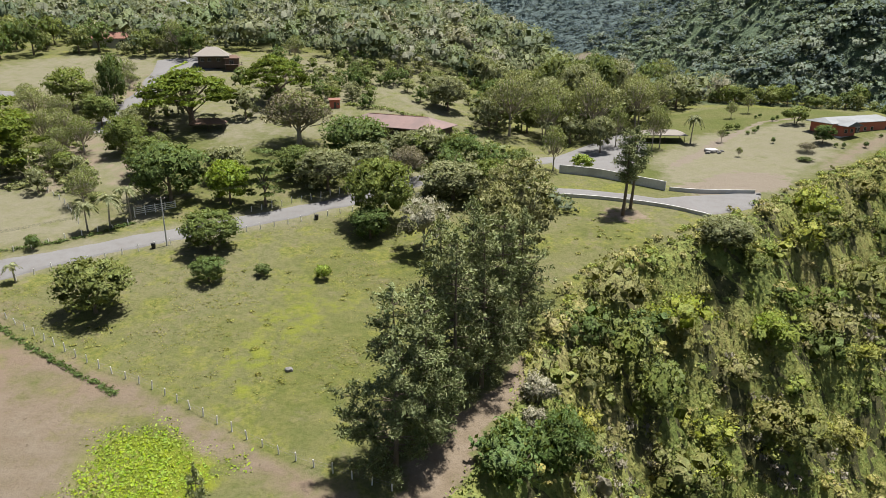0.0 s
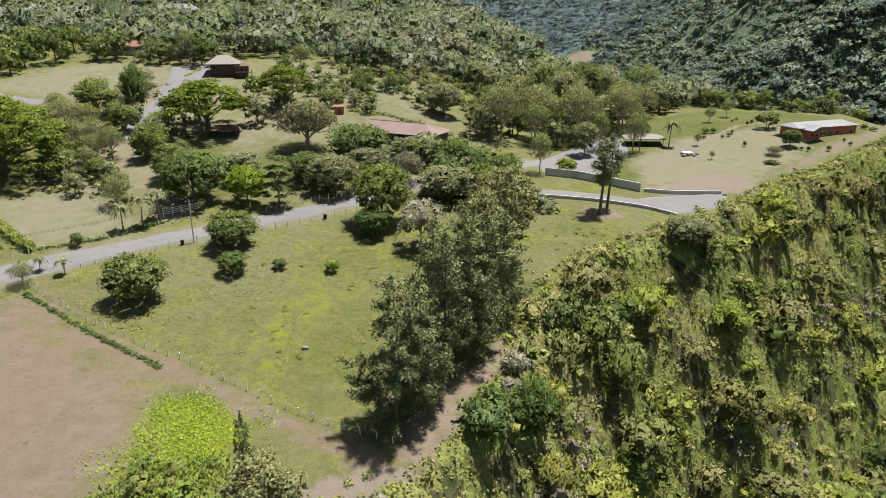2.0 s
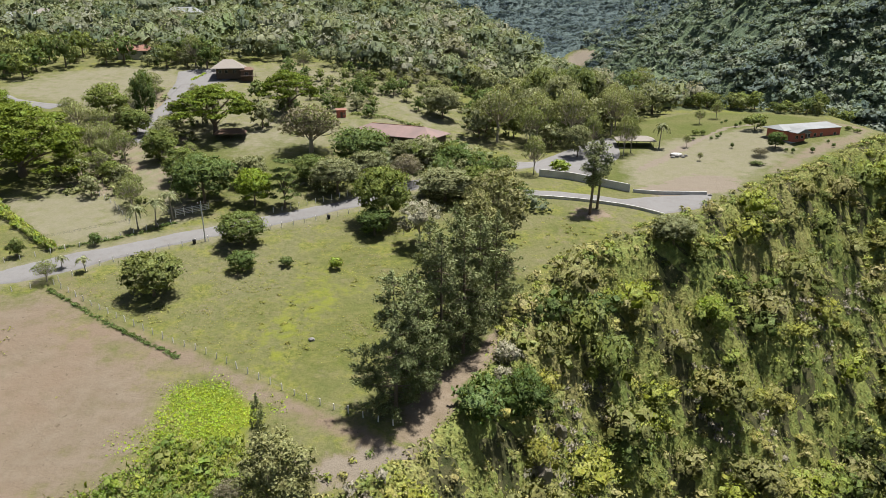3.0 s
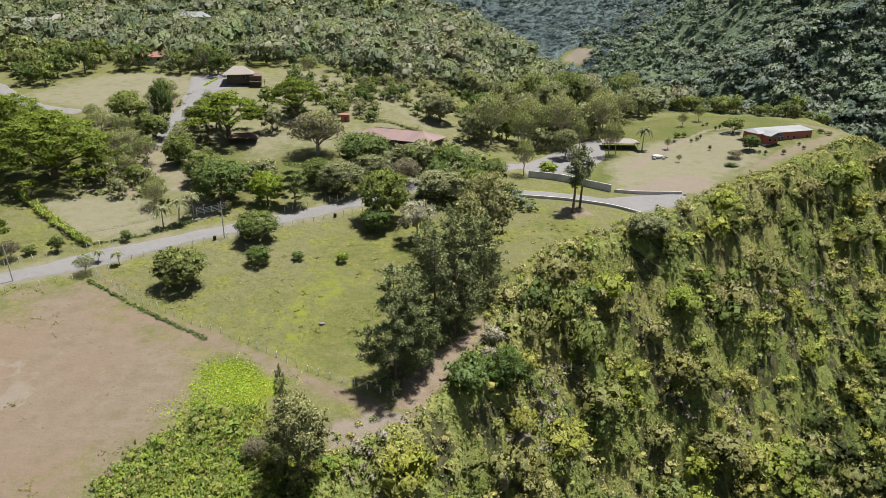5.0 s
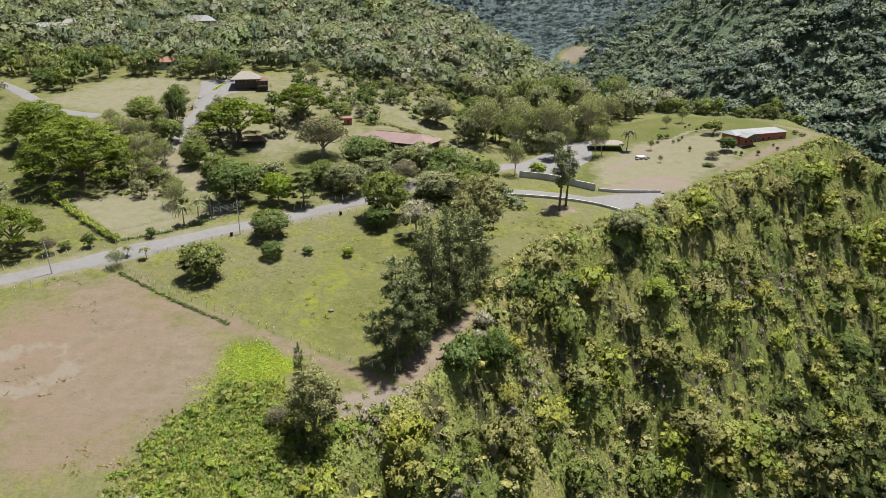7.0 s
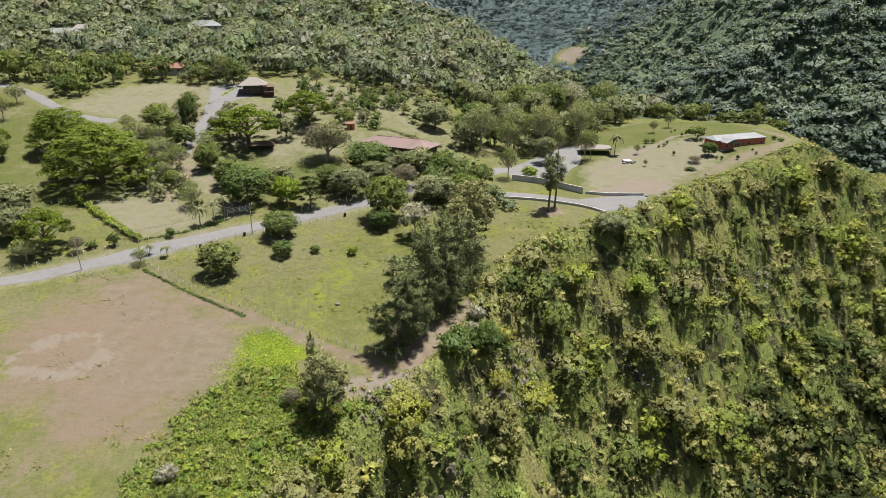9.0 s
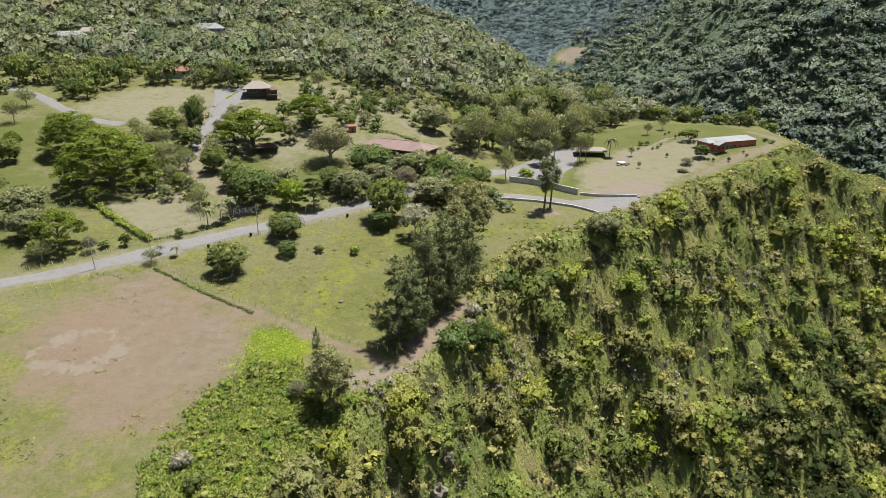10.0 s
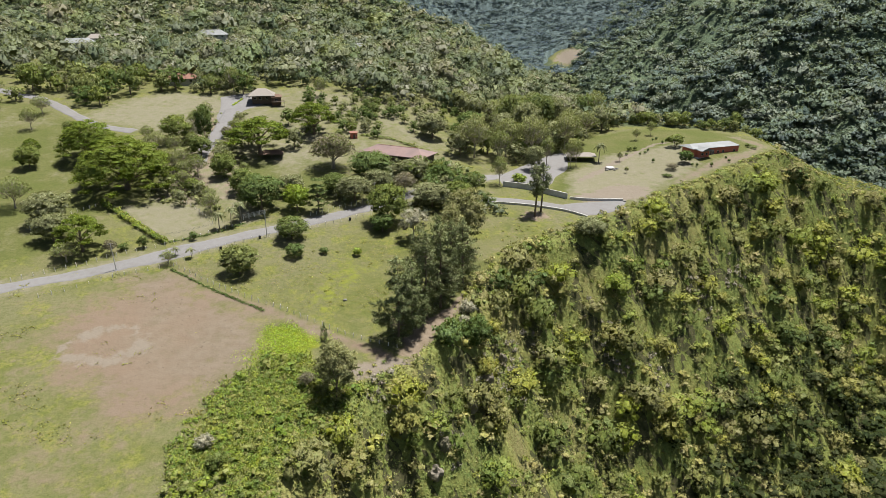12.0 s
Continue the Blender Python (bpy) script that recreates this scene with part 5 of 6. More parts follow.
tree("bush", 121, 231, 9.5, 7.5, "dense green bush beside the red house", "shrub")
tree("dark", 117.8, 207, 6.5, 7, "dark round tree beside the red house", "tree")
tree("sparse", 117.6, 261, 6, 8, "small thin tree on the lawn", "tree")
tree("bush_dark", 8.7, 71.2, 11, 9.0, "large dense dark bush at the gorge's edge", "shrub")
tree("dark", 16.0, 78.0, 9, 11.5, "dark dense tree on the gorge's edge", "tree")
tree("bush_pale", 13.5, 84.0, 5.5, 5.2, "greyish white flowering bush at the edge", "shrub")
tree("bush_pale", 12.5, 79.5, 4.6, 4.0, "greyish white flowering bush at the edge", "shrub")
tree("bush_pale", -46.5, 28.5, 5.0, 3.6, "pale blue-green bush in the thicket", "shrub")
tree("bush", -42.0, 23.0, 5.0, 3.8, "olive bush in the thicket", "shrub")
tree("bare", -27.5, 50.0, 5.0, 4.0, "grey leafless bush beside the lone tree", "shrub")

tree("broad", -100, 196, 10, 10, "olive tree beside the drive", "tree")
tree("grey", -88, 190, 9, 9, "grey-green tree beside the drive", "tree")
tree("sparse", -120, 198, 12, 10, "thin olive tree beside the drive", "tree")
tree("broad", -72, 160, 12, 11, "olive tree behind the gateway", "tree")
tree("grey", -53, 160, 11, 10, "grey-green tree behind the bright tree", "tree")
tree("broad", -36, 163, 12, 10, "rounded tree behind the roadside fence", "tree")
tree("grey", -125, 118, 13, 11, "grey-green tree behind the road fence", "tree")
tree("dark", -145, 112, 12, 9, "dark round tree on the lawn", "tree")
tree("sparse", -150, 140, 13, 12, "thin olive tree on the lawn", "tree")

# small shrubs set out over the house lawn
tree("bush_dark", 114.8, 247.9, 1.2, 1.5, "small dark shrub set out on the lawn", "shrub", "lawn shrubs")
tree("bush_dark", 117.4, 250.3, 1.4, 1.8, "small dark shrub set out on the lawn", "shrub", "lawn shrubs")
tree("bush_dark", 117.2, 239.7, 1.6, 2.1, "small dark shrub set out on the lawn", "shrub", "lawn shrubs")
tree("bush_dark", 119.6, 241.5, 1.2, 2.4, "small dark shrub set out on the lawn", "shrub", "lawn shrubs")
tree("bush_dark", 101.7, 223.7, 1.4, 1.5, "small dark shrub set out on the lawn", "shrub", "lawn shrubs")
tree("bush_dark", 104.4, 224.9, 1.6, 1.8, "small dark shrub set out on the lawn", "shrub", "lawn shrubs")
tree("bush_dark", 106.5, 227.2, 1.2, 2.1, "small dark shrub set out on the lawn", "shrub", "lawn shrubs")
tree("bush_dark", 104.5, 211.3, 1.4, 2.4, "small dark shrub set out on the lawn", "shrub", "lawn shrubs")
tree("bush_dark", 95.4, 224.7, 1.6, 1.5, "small dark shrub set out on the lawn", "shrub", "lawn shrubs")
tree("bush_dark", 119.8, 203.1, 1.2, 1.8, "small dark shrub set out on the lawn", "shrub", "lawn shrubs")
tree("bush_dark", 121.5, 201.9, 1.4, 2.1, "small dark shrub set out on the lawn", "shrub", "lawn shrubs")
tree("bush_dark", 127.9, 201.3, 1.6, 2.4, "small dark shrub set out on the lawn", "shrub", "lawn shrubs")
tree("bush_dark", 137.7, 210.1, 1.2, 1.5, "small dark shrub set out on the lawn", "shrub", "lawn shrubs")
tree("bush_dark", 137.5, 205.9, 1.4, 1.8, "small dark shrub set out on the lawn", "shrub", "lawn shrubs")
tree("bush", 156, 230, 3.0, 2.2, "low green shrub behind the red house", "shrub")
tree("bush", 158, 227.3, 3.4, 2.0, "low green shrub behind the red house", "shrub")
tree("bush", 105.7, 192.8, 5.0, 1.4, "low spreading green shrub on the lawn", "shrub")
tree("bare", 110, 200.7, 6.0, 3.0, "small leafless spreading tree on the lawn", "tree")
tree("bush", 98.6, 231.8, 3.2, 2.8, "round green shrub beside the lawn track", "shrub")
tree("bush", 101.4, 231.8, 2.6, 2.6, "round green shrub beside the lawn track", "shrub")
tree("sparse", 89.2, 199.9, 2.2, 3.2, "thin young tree on the lawn", "tree")
tree("sparse", 90.0, 216.0, 3.4, 5.0, "thin young tree on the lawn", "tree")
tree("sparse", 107, 251, 5.0, 6.5, "thin young tree on the lawn", "tree")

# the belt behind the parking yard, the orchard slope and the trees along the far edge
rng_place = random.Random(5)


def belt(kinds, count, x0, x1, y0, y1, lo, hi, label, keep, gap=5.5, name="tree", group=""):
    spots = []
    for _ in range(count * 30):
        x, y = rng_place.uniform(x0, x1), rng_place.uniform(y0, y1)
        if len(spots) < count and keep(x, y) and all((x - a) ** 2 + (y - b) ** 2 > gap * gap for a, b in spots):
            spots.append((x, y))
            w = rng_place.uniform(lo, hi)
            tree(rng_place.choice(kinds), x, y, w, w * rng_place.uniform(0.85, 1.3), label, name, group)


clear = lambda x, y: not open_ground(np.array([x]), np.array([y]))[0]
belt(("far_broad", "far_olive", "sparse", "far_grey", "far_grey"), 62, 14, 100, 212, 306, 11, 18, "green tree in the belt behind the yard", lambda x, y: clear(x, y) and y > 214 + 0.75 * max(x - 45, 0) and outside_rim(x, y) < 4, 5.0)
for bx, by, bw, bh, kind in ((50, 252, 17, 25, "grey"), (58, 262, 19, 27, "broad"), (66, 268, 16, 24, "grey"), (44, 268, 18, 24, "broad"), (72, 281, 17, 22, "pale"), (37, 246, 13, 20, "grey")):
    tree(kind, bx, by, bw, bh, "tall grey-green tree in the belt behind the yard", "tree")
belt(("palm",), 6, 22, 58, 214, 236, 6, 8, "palm behind the parking yard", clear, 4.5, "palm_tree", "palms behind the yard")
belt(("far_broad", "far_dark", "far_grey", "far_olive"), 74, -62, 14, 226, 292, 3.6, 7.5, "rounded tree on the orchard slope", clear, 4.6, "tree", "orchard trees")
belt(("far_broad", "far_grey", "far_dark"), 16, -8, 32, 158, 192, 7, 12, "rounded tree between road and yard", lambda x, y: clear(x, y) and not near_line(np.array([x]), np.array([y]), LOWER_DRIVE, 4)[0] and x + (y - 160) * 0.3 < 26, 6.0)
belt(("bush", "far_broad", "far_olive", "bush"), 30, 88, 178, 240, 292, 5, 9, "bushy tree along the lawn's far edge", lambda x, y: -7 < float(outside_rim(np.array([x]), np.array([y]))[0]) < 3, 4.5)
belt(("far_broad", "sparse", "far_dark", "far_grey"), 14, -135, -60, 205, 300, 6, 11, "tree round the hillside forecourt", lambda x, y: clear(x, y) and not (-114 < x < -86 and y < 268) and not near_spot(x, y, -86, 256, 14), 7.0)
belt(("sparse", "sparse", "bare", "far_olive", "far_grey"), 30, -128, -62, 112, 250, 4, 8.5, "scraggy tree in the front garden", lambda x, y: inside(np.array([x]), np.array([y]), GARDEN)[0] and not near_line(np.array([x]), np.array([y]), DRIVE, 5)[0], 5.0)
belt(("far_broad", "far_olive", "far_dark", "sparse"), 30, -235, -100, 256, 298, 9, 16, "tree along the wood's edge", lambda x, y: clear(x, y) or y > 284, 6.5)
belt(("sparse", "umbrella", "broad"), 14, -250, -140, 120, 262, 6, 12, "scattered tree on the bright lawn", lambda x, y: inside(np.array([x]), np.array([y]), LEFT_LAWN)[0] and x < -128, 14.0)
stand("gorge_side_trees", spread(33, -30, 290, -10, 236, 6.0, lambda x, y: np.where((outside_rim(x, y) > 4) & (outside_rim(x, y) < 92) & (seg_dist(x, y, BED)[1] < 0) & ~near_spot(x, y, 14, 80, 8), 0.62 - 0.5 * sstep(40, 85, outside_rim(x, y)), 0)), SIDE_TREES, LEAF_SIDE, "bright and olive trees clinging to the steep gorge side", "trees", 34, 0.4, 1.65, 1.2, 0.0, 1.2, 24.0)
tree("bright", 68, 127, 7.5, 7.5, "bright yellow-green tree on the gorge side", "tree")
tree("grey", 60, 135, 13, 9, "broad grey-green tree on the gorge side", "tree")

stand("garden_shrubs", spread(23, -125, -60, 140, 255, 2.9, lambda x, y: np.where(inside(x, y, GARDEN) & ~near_line(x, y, DRIVE, 3.0), 0.45, 0)), SCRUB, LEAF_OLIVE, "loose olive shrubs along the drive", "shrubs", 24, 0.4, 1.1)
stand("yard_undergrowth", spread(25, -30, 34, 150, 232, 3.4, lambda x, y: np.where(~open_ground(x, y) & ~near_line(x, y, LOWER_DRIVE, 4) & (x + (y - 160) * 0.25 < 28) & (y < 200 + 0.2 * x), 0.45, 0)), SCRUB, LEAF_FOREST, "mixed undergrowth between road and yard", "shrubs", 26, 0.6, 1.5)

# ---- boundary fences, walls and poles ----
def fence_post():
    bm = bmesh.new()
    tube(bm, [(0, 0, -0.4), (0, 0, 0.6), (0.03, 0.02, 1.25)], [0.085, 0.08, 0.07], 6)
    return to_mesh("post", bm, POST_WHITE)


def fence(pts, step, label, size=1.0, seed=1):
    """Whitewashed posts with two strands of wire."""
    rnd = random.Random(seed)
    line = resample(pts, 0.5)
    run = np.r_[0, np.cumsum(np.hypot(*np.diff(line, axis=0).T))]
    at = np.arange(0, run[-1], step)
    x, y = np.interp(at, run, line[:, 0]), np.interp(at, run, line[:, 1])
    z = height(x, y)
    root = thing("fence", x[0], y[0], z[0], 0, label, "fence")
    mesh, rows = fence_post(), []
    for px, py, pz in zip(x, y, z):
        ob = part("post", mesh, None, root)
        s = size * rnd.uniform(0.85, 1.15)
        ob.matrix_basis = Matrix.LocRotScale((px - x[0], py - y[0], pz - z[0]), Euler((rnd.gauss(0, 0.05), rnd.gauss(0, 0.05), rnd.uniform(0, 6))), (1.15, 1.15, s))
        rows.append(Vector((px - x[0], py - y[0], pz - z[0])))
    for up in (0.55, 1.0):
        bm = bmesh.new()
        tube(bm, [p + Vector((0, 0, up * size)) for p in rows], [0.012] * len(rows), 3)
        part("wire", bm, STONE, root)
    return root


fence([(-80, 104.5), (-67, 96.5), (-52, 88), (-42, 83.5), (-30, 76.5), (-18, 70.5), (-4, 66)], 2.6, "white post fence between bare field and meadow", 1.05, 1)
fence([(-79.5, 105.5), (-72, 115), (-56, 125.5), (-44, 132.5), (-30, 140.5), (-20, 146)], 3.0, "white post fence along the gravel road", 1.0, 2)
fence([(-135, 86), (-119, 96.5), (-108, 104), (-100, 110), (-81, 122), (-66, 134.5)], 3.0, "white post fence on the road's upper side", 1.0, 3)
fence([(-43, 143.5), (-32, 151), (-22, 157.5)], 2.4, "white post fence under roadside trees", 1.15, 4)
fence([(-112, 84), (-105, 89), (-94, 98), (-82, 103.5)], 3.4, "white post fence along the bare field", 0.95, 5)
fence([(-136, 124), (-133, 130), (-129, 137), (-121, 146)], 2.2, "dark shaded fence across the lawn", 1.1, 6)
fence([(-101, 160), (-92, 150), (-84, 143), (-76, 133)], 3.0, "white post fence beside the drive", 1.0, 7)


def pole(x, y, h, lean, label):
    root = thing("utility_pole", x, y, ground_z(x, y), 38, label, "utility pole", "poles along the road")
    bm = bmesh.new()
    tube(bm, [(0, 0, -0.8), (lean * 0.5, 0, h / 2), (lean, 0, h)], [0.17, 0.14, 0.11], 8)
    part("shaft", bm, CONCRETE, root)
    part("crossarm", boxed(lean - 0.9, lean + 0.9, -0.06, 0.06, h - 0.55, h - 0.42, bevel=0.015), WOOD_DARK, root, "weathered wooden crossarm")
    for off in (-0.75, 0.0, 0.75):
        bm = bmesh.new()
        tube(bm, [(lean + off, 0, h - 0.42), (lean + off, 0, h - 0.3), (lean + off, 0, h - 0.2)], [0.03, 0.06, 0.035], 6)
        part("insulator", bm, POST_WHITE, root)
    return Vector((x, y, ground_z(x, y) + h - 0.25))


def wires(a, b, sag, label):
    bm = bmesh.new()
    side = Vector((b.y - a.y, a.x - b.x, 0)).normalized()
    for off in (-0.75, 0, 0.75):
        tube(bm, [a.lerp(b, k / 12) + side * off - Vector((0, 0, sag * 4 * (k / 12) * (1 - k / 12))) for k in range(13)], [0.014] * 13, 3)
    return tagged(new("power_line", to_mesh("power_line", bm, BLACK_PLASTIC)), label, "cable")


p1 = pole(-55.2, 126.0, 10.0, 0.0, "slender grey concrete utility pole at the gateway")
p2 = pole(-96.8, 101.2, 9.0, -0.5, "slender leaning grey utility pole beside the road")
p3 = pole(-20.0, 154.5, 9.0, 0.0, "slender grey utility pole among roadside trees")
wires(p1, p2, 0.9, "thin overhead power lines along the road")
wires(p1, p3, 0.9, "thin overhead power lines along the road")


def wall_run(name, pts, h, thick, label, base=-0.5):
    """A garden wall that follows the ground, coped on top."""
    line = resample(pts, 1.2)
    t = np.gradient(line, axis=0)
    t /= np.linalg.norm(t, axis=1)[:, None]
    nrm = np.stack([-t[:, 1], t[:, 0]], -1) * thick / 2
    z = height(line[:, 0], line[:, 1])
    z = np.convolve(np.r_[[z[0]] * 4, z, [z[-1]] * 4], np.ones(9) / 9, "valid")
    root = thing(name, 0, 0, 0, 0, label, "wall")
    root["kind"] = "structure"
    for pname, lo, hi, wide in (("wall_body", base, h, 1.0), ("coping", h + 0.004, h + 0.12, 1.35)):
        bm = bmesh.new()
        rows = []
        for p, n, zz in zip(line, nrm * wide, z):
            rows.append([bm.verts.new((p[0] + s * n[0], p[1] + s * n[1], zz + u)) for s, u in ((-1, lo), (1, lo), (1, hi), (-1, hi))])
        for a, b in zip(rows, rows[1:]):
            for k in range(4):
                bm.faces.new((a[k], b[k], b[(k + 1) % 4], a[(k + 1) % 4]))
        bm.faces.new(rows[0])
        bm.faces.new(rows[-1][::-1])
        bmesh.ops.recalc_face_normals(bm, faces=bm.faces)
        part(pname, bm, CONCRETE, root)
    return root


wall_run("yard_wall", [(32, 182), (42, 179), (51, 172), (57, 167.5)], 2.2, 0.3, "grey concrete wall below the parking yard")
wall_run("drive_wall", [(24, 161.5), (34, 160.3), (43, 158.3), (52, 154.5), (58, 150), (61, 146.5)], 0.7, 0.3, "grey concrete wall on the drive's lower side", -1.5)
wall_run("lawn_wall", [(58, 167.5), (64, 166), (71, 165.5), (79, 165)], 0.9, 0.3, "low curved grey wall below the lawn")


# ---- houses ----
def hip_roof(x0, x1, y0, y1, z, rise, inset, over=0.7, thick=0.16):
    """A hipped roof (inset 0: a gabled one) with its ridge along x, as a closed shell."""
    bm = bmesh.new()
    x0, x1, y0, y1 = x0 - over, x1 + over, y0 - over, y1 + over
    ym = (y0 + y1) / 2
    tops = []
    for dz in (0, -thick):
        c = [bm.verts.new(p) for p in ((x0, y0, z + dz), (x1, y0, z + dz), (x1, y1, z + dz), (x0, y1, z + dz))]
        r = [bm.verts.new(p) for p in ((x0 + inset, ym, z + rise + dz), (x1 - inset, ym, z + rise + dz))]
        for f in ((c[0], c[1], r[1], r[0]), (c[2], c[3], r[0], r[1]), (c[1], c[2], r[1]), (c[3], c[0], r[0])):
            bm.faces.new(f if dz == 0 else f[::-1])
        tops.append(c)
    for k in range(4):
        bm.faces.new((tops[1][k], tops[1][(k + 1) % 4], tops[0][(k + 1) % 4], tops[0][k]))
    return bm


def shell(x0, x1, y0, y1, z0, z1, t=0.2):
    """Four walls with thickness, open above."""
    bm = bmesh.new()
    box(bm, x0, x1, y0, y0 + t, z0, z1)
    box(bm, x0, x1, y1 - t, y1, z0, z1)
    box(bm, x0, x0 + t, y0 + t, y1 - t, z0, z1)
    box(bm, x1 - t, x1, y0 + t, y1 - t, z0, z1)
    return bm


def window(root, x, y, z, w, h, face="front", name="window"):
    """A framed window set on a wall: face front (-y), left (-x) or right (+x)."""
    turn = {"front": 0, "left": -90, "right": 90}[face]
    ob = new(name)
    ob.parent = root
    ob.matrix_basis = pose(x, y, z, 0, 0, turn)
    bm = bmesh.new()
    for a in ((-w / 2, w / 2, -0.07, 0.0, h - 0.08, h), (-w / 2, w / 2, -0.07, 0.0, 0, 0.08), (-w / 2, -w / 2 + 0.08, -0.07, 0.0, 0.08, h - 0.08), (w / 2 - 0.08, w / 2, -0.07, 0.0, 0.08, h - 0.08), (-0.03, 0.03, -0.06, 0.0, 0.08, h - 0.08)):
        box(bm, *a)
    part("frame", bm, WALL_WHITE, ob, "white window frame")
    part("pane", boxed(-w / 2 + 0.08, w / 2 - 0.08, -0.035, -0.012, 0.08, h - 0.08), GLASS, ob, "dark window glass")
    return ob


def red_house():
    x, y, turn = 124.8, 211.3, 19.5
    z = ground_z(127, 211) + 0.1
    root = thing("house", x, y, z, turn, "low red-walled house with a pale metal roof on the lawn", "house")
    part("plinth", boxed(-0.4, 25.4, -0.6, 11.2, -1.5, 0.15, bevel=0.04), CONCRETE, root, "grey concrete plinth")
    part("wall", shell(0, 25, 1.6, 11, 0.15, 4.0), BRICK_RED, root)
    part("wing_wall", shell(0.6, 6.0, -0.6, 1.6, 0.15, 3.58), BRICK_RED, root)
    part("porch_wall", boxed(6.4, 10.6, 1.45, 1.596, 0.3, 2.9), WALL_WHITE, root, "white porch wall")
    part("roof", hip_roof(-1.6, 25, 1.5, 11.4, 4.0, 1.4, 2.2, 0.35), ROOF_WHITE, root, "pale grey metal roof")
    gable = hip_roof(-5.0, 1.6, 0.3, 6.3, 3.6, 1.3, 0.0, 0.3)
    bmesh.ops.rotate(gable, verts=gable.verts, cent=(0, 0, 0), matrix=Matrix.Rotation(radians(-90), 3, "Z"))
    bmesh.ops.translate(gable, verts=gable.verts, vec=(0, -1.0, 0))
    part("wing_roof", gable, ROOF_WHITE, root, "pale grey metal roof over the wing")
    for wx, wy, w, h in ((2.2, -0.6, 1.3, 1.2), (4.6, -0.6, 1.1, 1.2), (13.0, 1.6, 1.2, 1.2), (16.0, 1.6, 1.2, 1.2), (22.5, 1.6, 1.3, 1.1)):
        window(root, wx, wy, 1.15, w, h)
    window(root, 0.0, 5.5, 1.15, 1.4, 1.2, "left")
    window(root, 7.4, 1.45, 1.0, 1.0, 1.3)
    window(root, 10.0, 1.45, 1.0, 1.0, 1.3)
    door = part("door", boxed(8.25, 9.15, 1.37, 1.445, 0.18, 2.25, bevel=0.01), WOOD_DARK, root, "dark wooden front door")
    part("handle", boxed(9.0, 9.05, 1.30, 1.365, 1.15, 1.27), ROOF_WHITE, door, "small metal handle")
    return root


def hill_house():
    x, y, turn = -95.5, 268, 12
    z = ground_z(-89, 272) + 1.5
    root = thing("house", x, y, z, turn, "two-storey timber house with a tan hipped roof", "house")
    part("wall", shell(0, 10, 0, 9, -1.5, 3.0), WOOD_DARK, root)
    part("roof", hip_roof(-0.6, 10.6, -0.8, 9.6, 3.0, 3.4, 5.0, 1.4), ROOF_TAN, root, "tan hipped roof")
    part("side_wall", shell(10.3, 15, -2.0, 5, -3.0, 2.2), ROOF_BROWN, root, "brownish lower wing wall")
    part("side_roof", hip_roof(10.3, 15, -2.0, 5, 2.2, 1.2, 1.5, 0.6), ROOF_BROWN, root, "brown roof of the lower wing")
    part("deck", boxed(10.0, 17.0, -4.6, -2.2, -0.3, -0.1, bevel=0.02), WOOD_DARK, root, "wooden deck")
    for k in range(4):
        part("deck_post", boxed(10.2 + 2.1 * k, 10.36 + 2.1 * k, -4.5, -4.34, -4.0, 0.9), WOOD_DARK, root)
    part("rail", boxed(10.0, 17.0, -4.56, -4.48, 0.7, 0.8), WOOD_DARK, root)
    for wx in (1.6, 4.2, 7.6):
        window(root, wx, 0.0, 0.9, 1.3, 1.3)
    window(root, 12.6, -2.0, -0.1, 1.6, 1.4)
    return root


def long_house():
    x, y, turn = -30.5, 206.0, -28
    z = ground_z(-18, 203) - 0.2
    root = thing("house", x, y, z, turn, "long low building with a faded red-brown roof", "house")
    part("wall", shell(0, 31, 0, 12, -1.6, 2.4), WOOD_DARK, root)
    part("roof", hip_roof(0, 31, 0, 12, 2.4, 2.7, 6.0, 1.3), ROOF_RED, root, "faded red-brown metal roof")
    part("ridge_cap", boxed(5.0, 26.0, 5.85, 6.15, 5.11, 5.20), ROOF_ORANGE, root)
    for k in range(5):
        window(root, 3.5 + 5.2 * k, 0.0, 0.6, 1.4, 1.2)
    return root


def red_hut():
    root = thing("hut", -36.5, 226.0, ground_z(-36, 226) - 0.1, 14, "small red hut with a faded red sloping roof", "hut")
    part("wall", shell(-1.6, 1.6, -1.4, 1.4, -0.6, 2.6), BRICK_RED, root)
    bm = boxed(-2.0, 2.0, -1.9, 1.9, 2.75, 2.88, bevel=0.02)
    bmesh.ops.rotate(bm, verts=bm.verts, cent=(0, 0, 2.8), matrix=Matrix.Rotation(radians(5), 3, "X"))
    part("roof", bm, ROOF_ORANGE, root, "faded red sheet roof")
    part("door", boxed(-0.4, 0.4, -1.46, -1.404, -0.1, 1.9), WOOD_DARK, root, "dark door")
    window(root, 1.0, -1.4, 1.0, 0.6, 0.7)
    return root


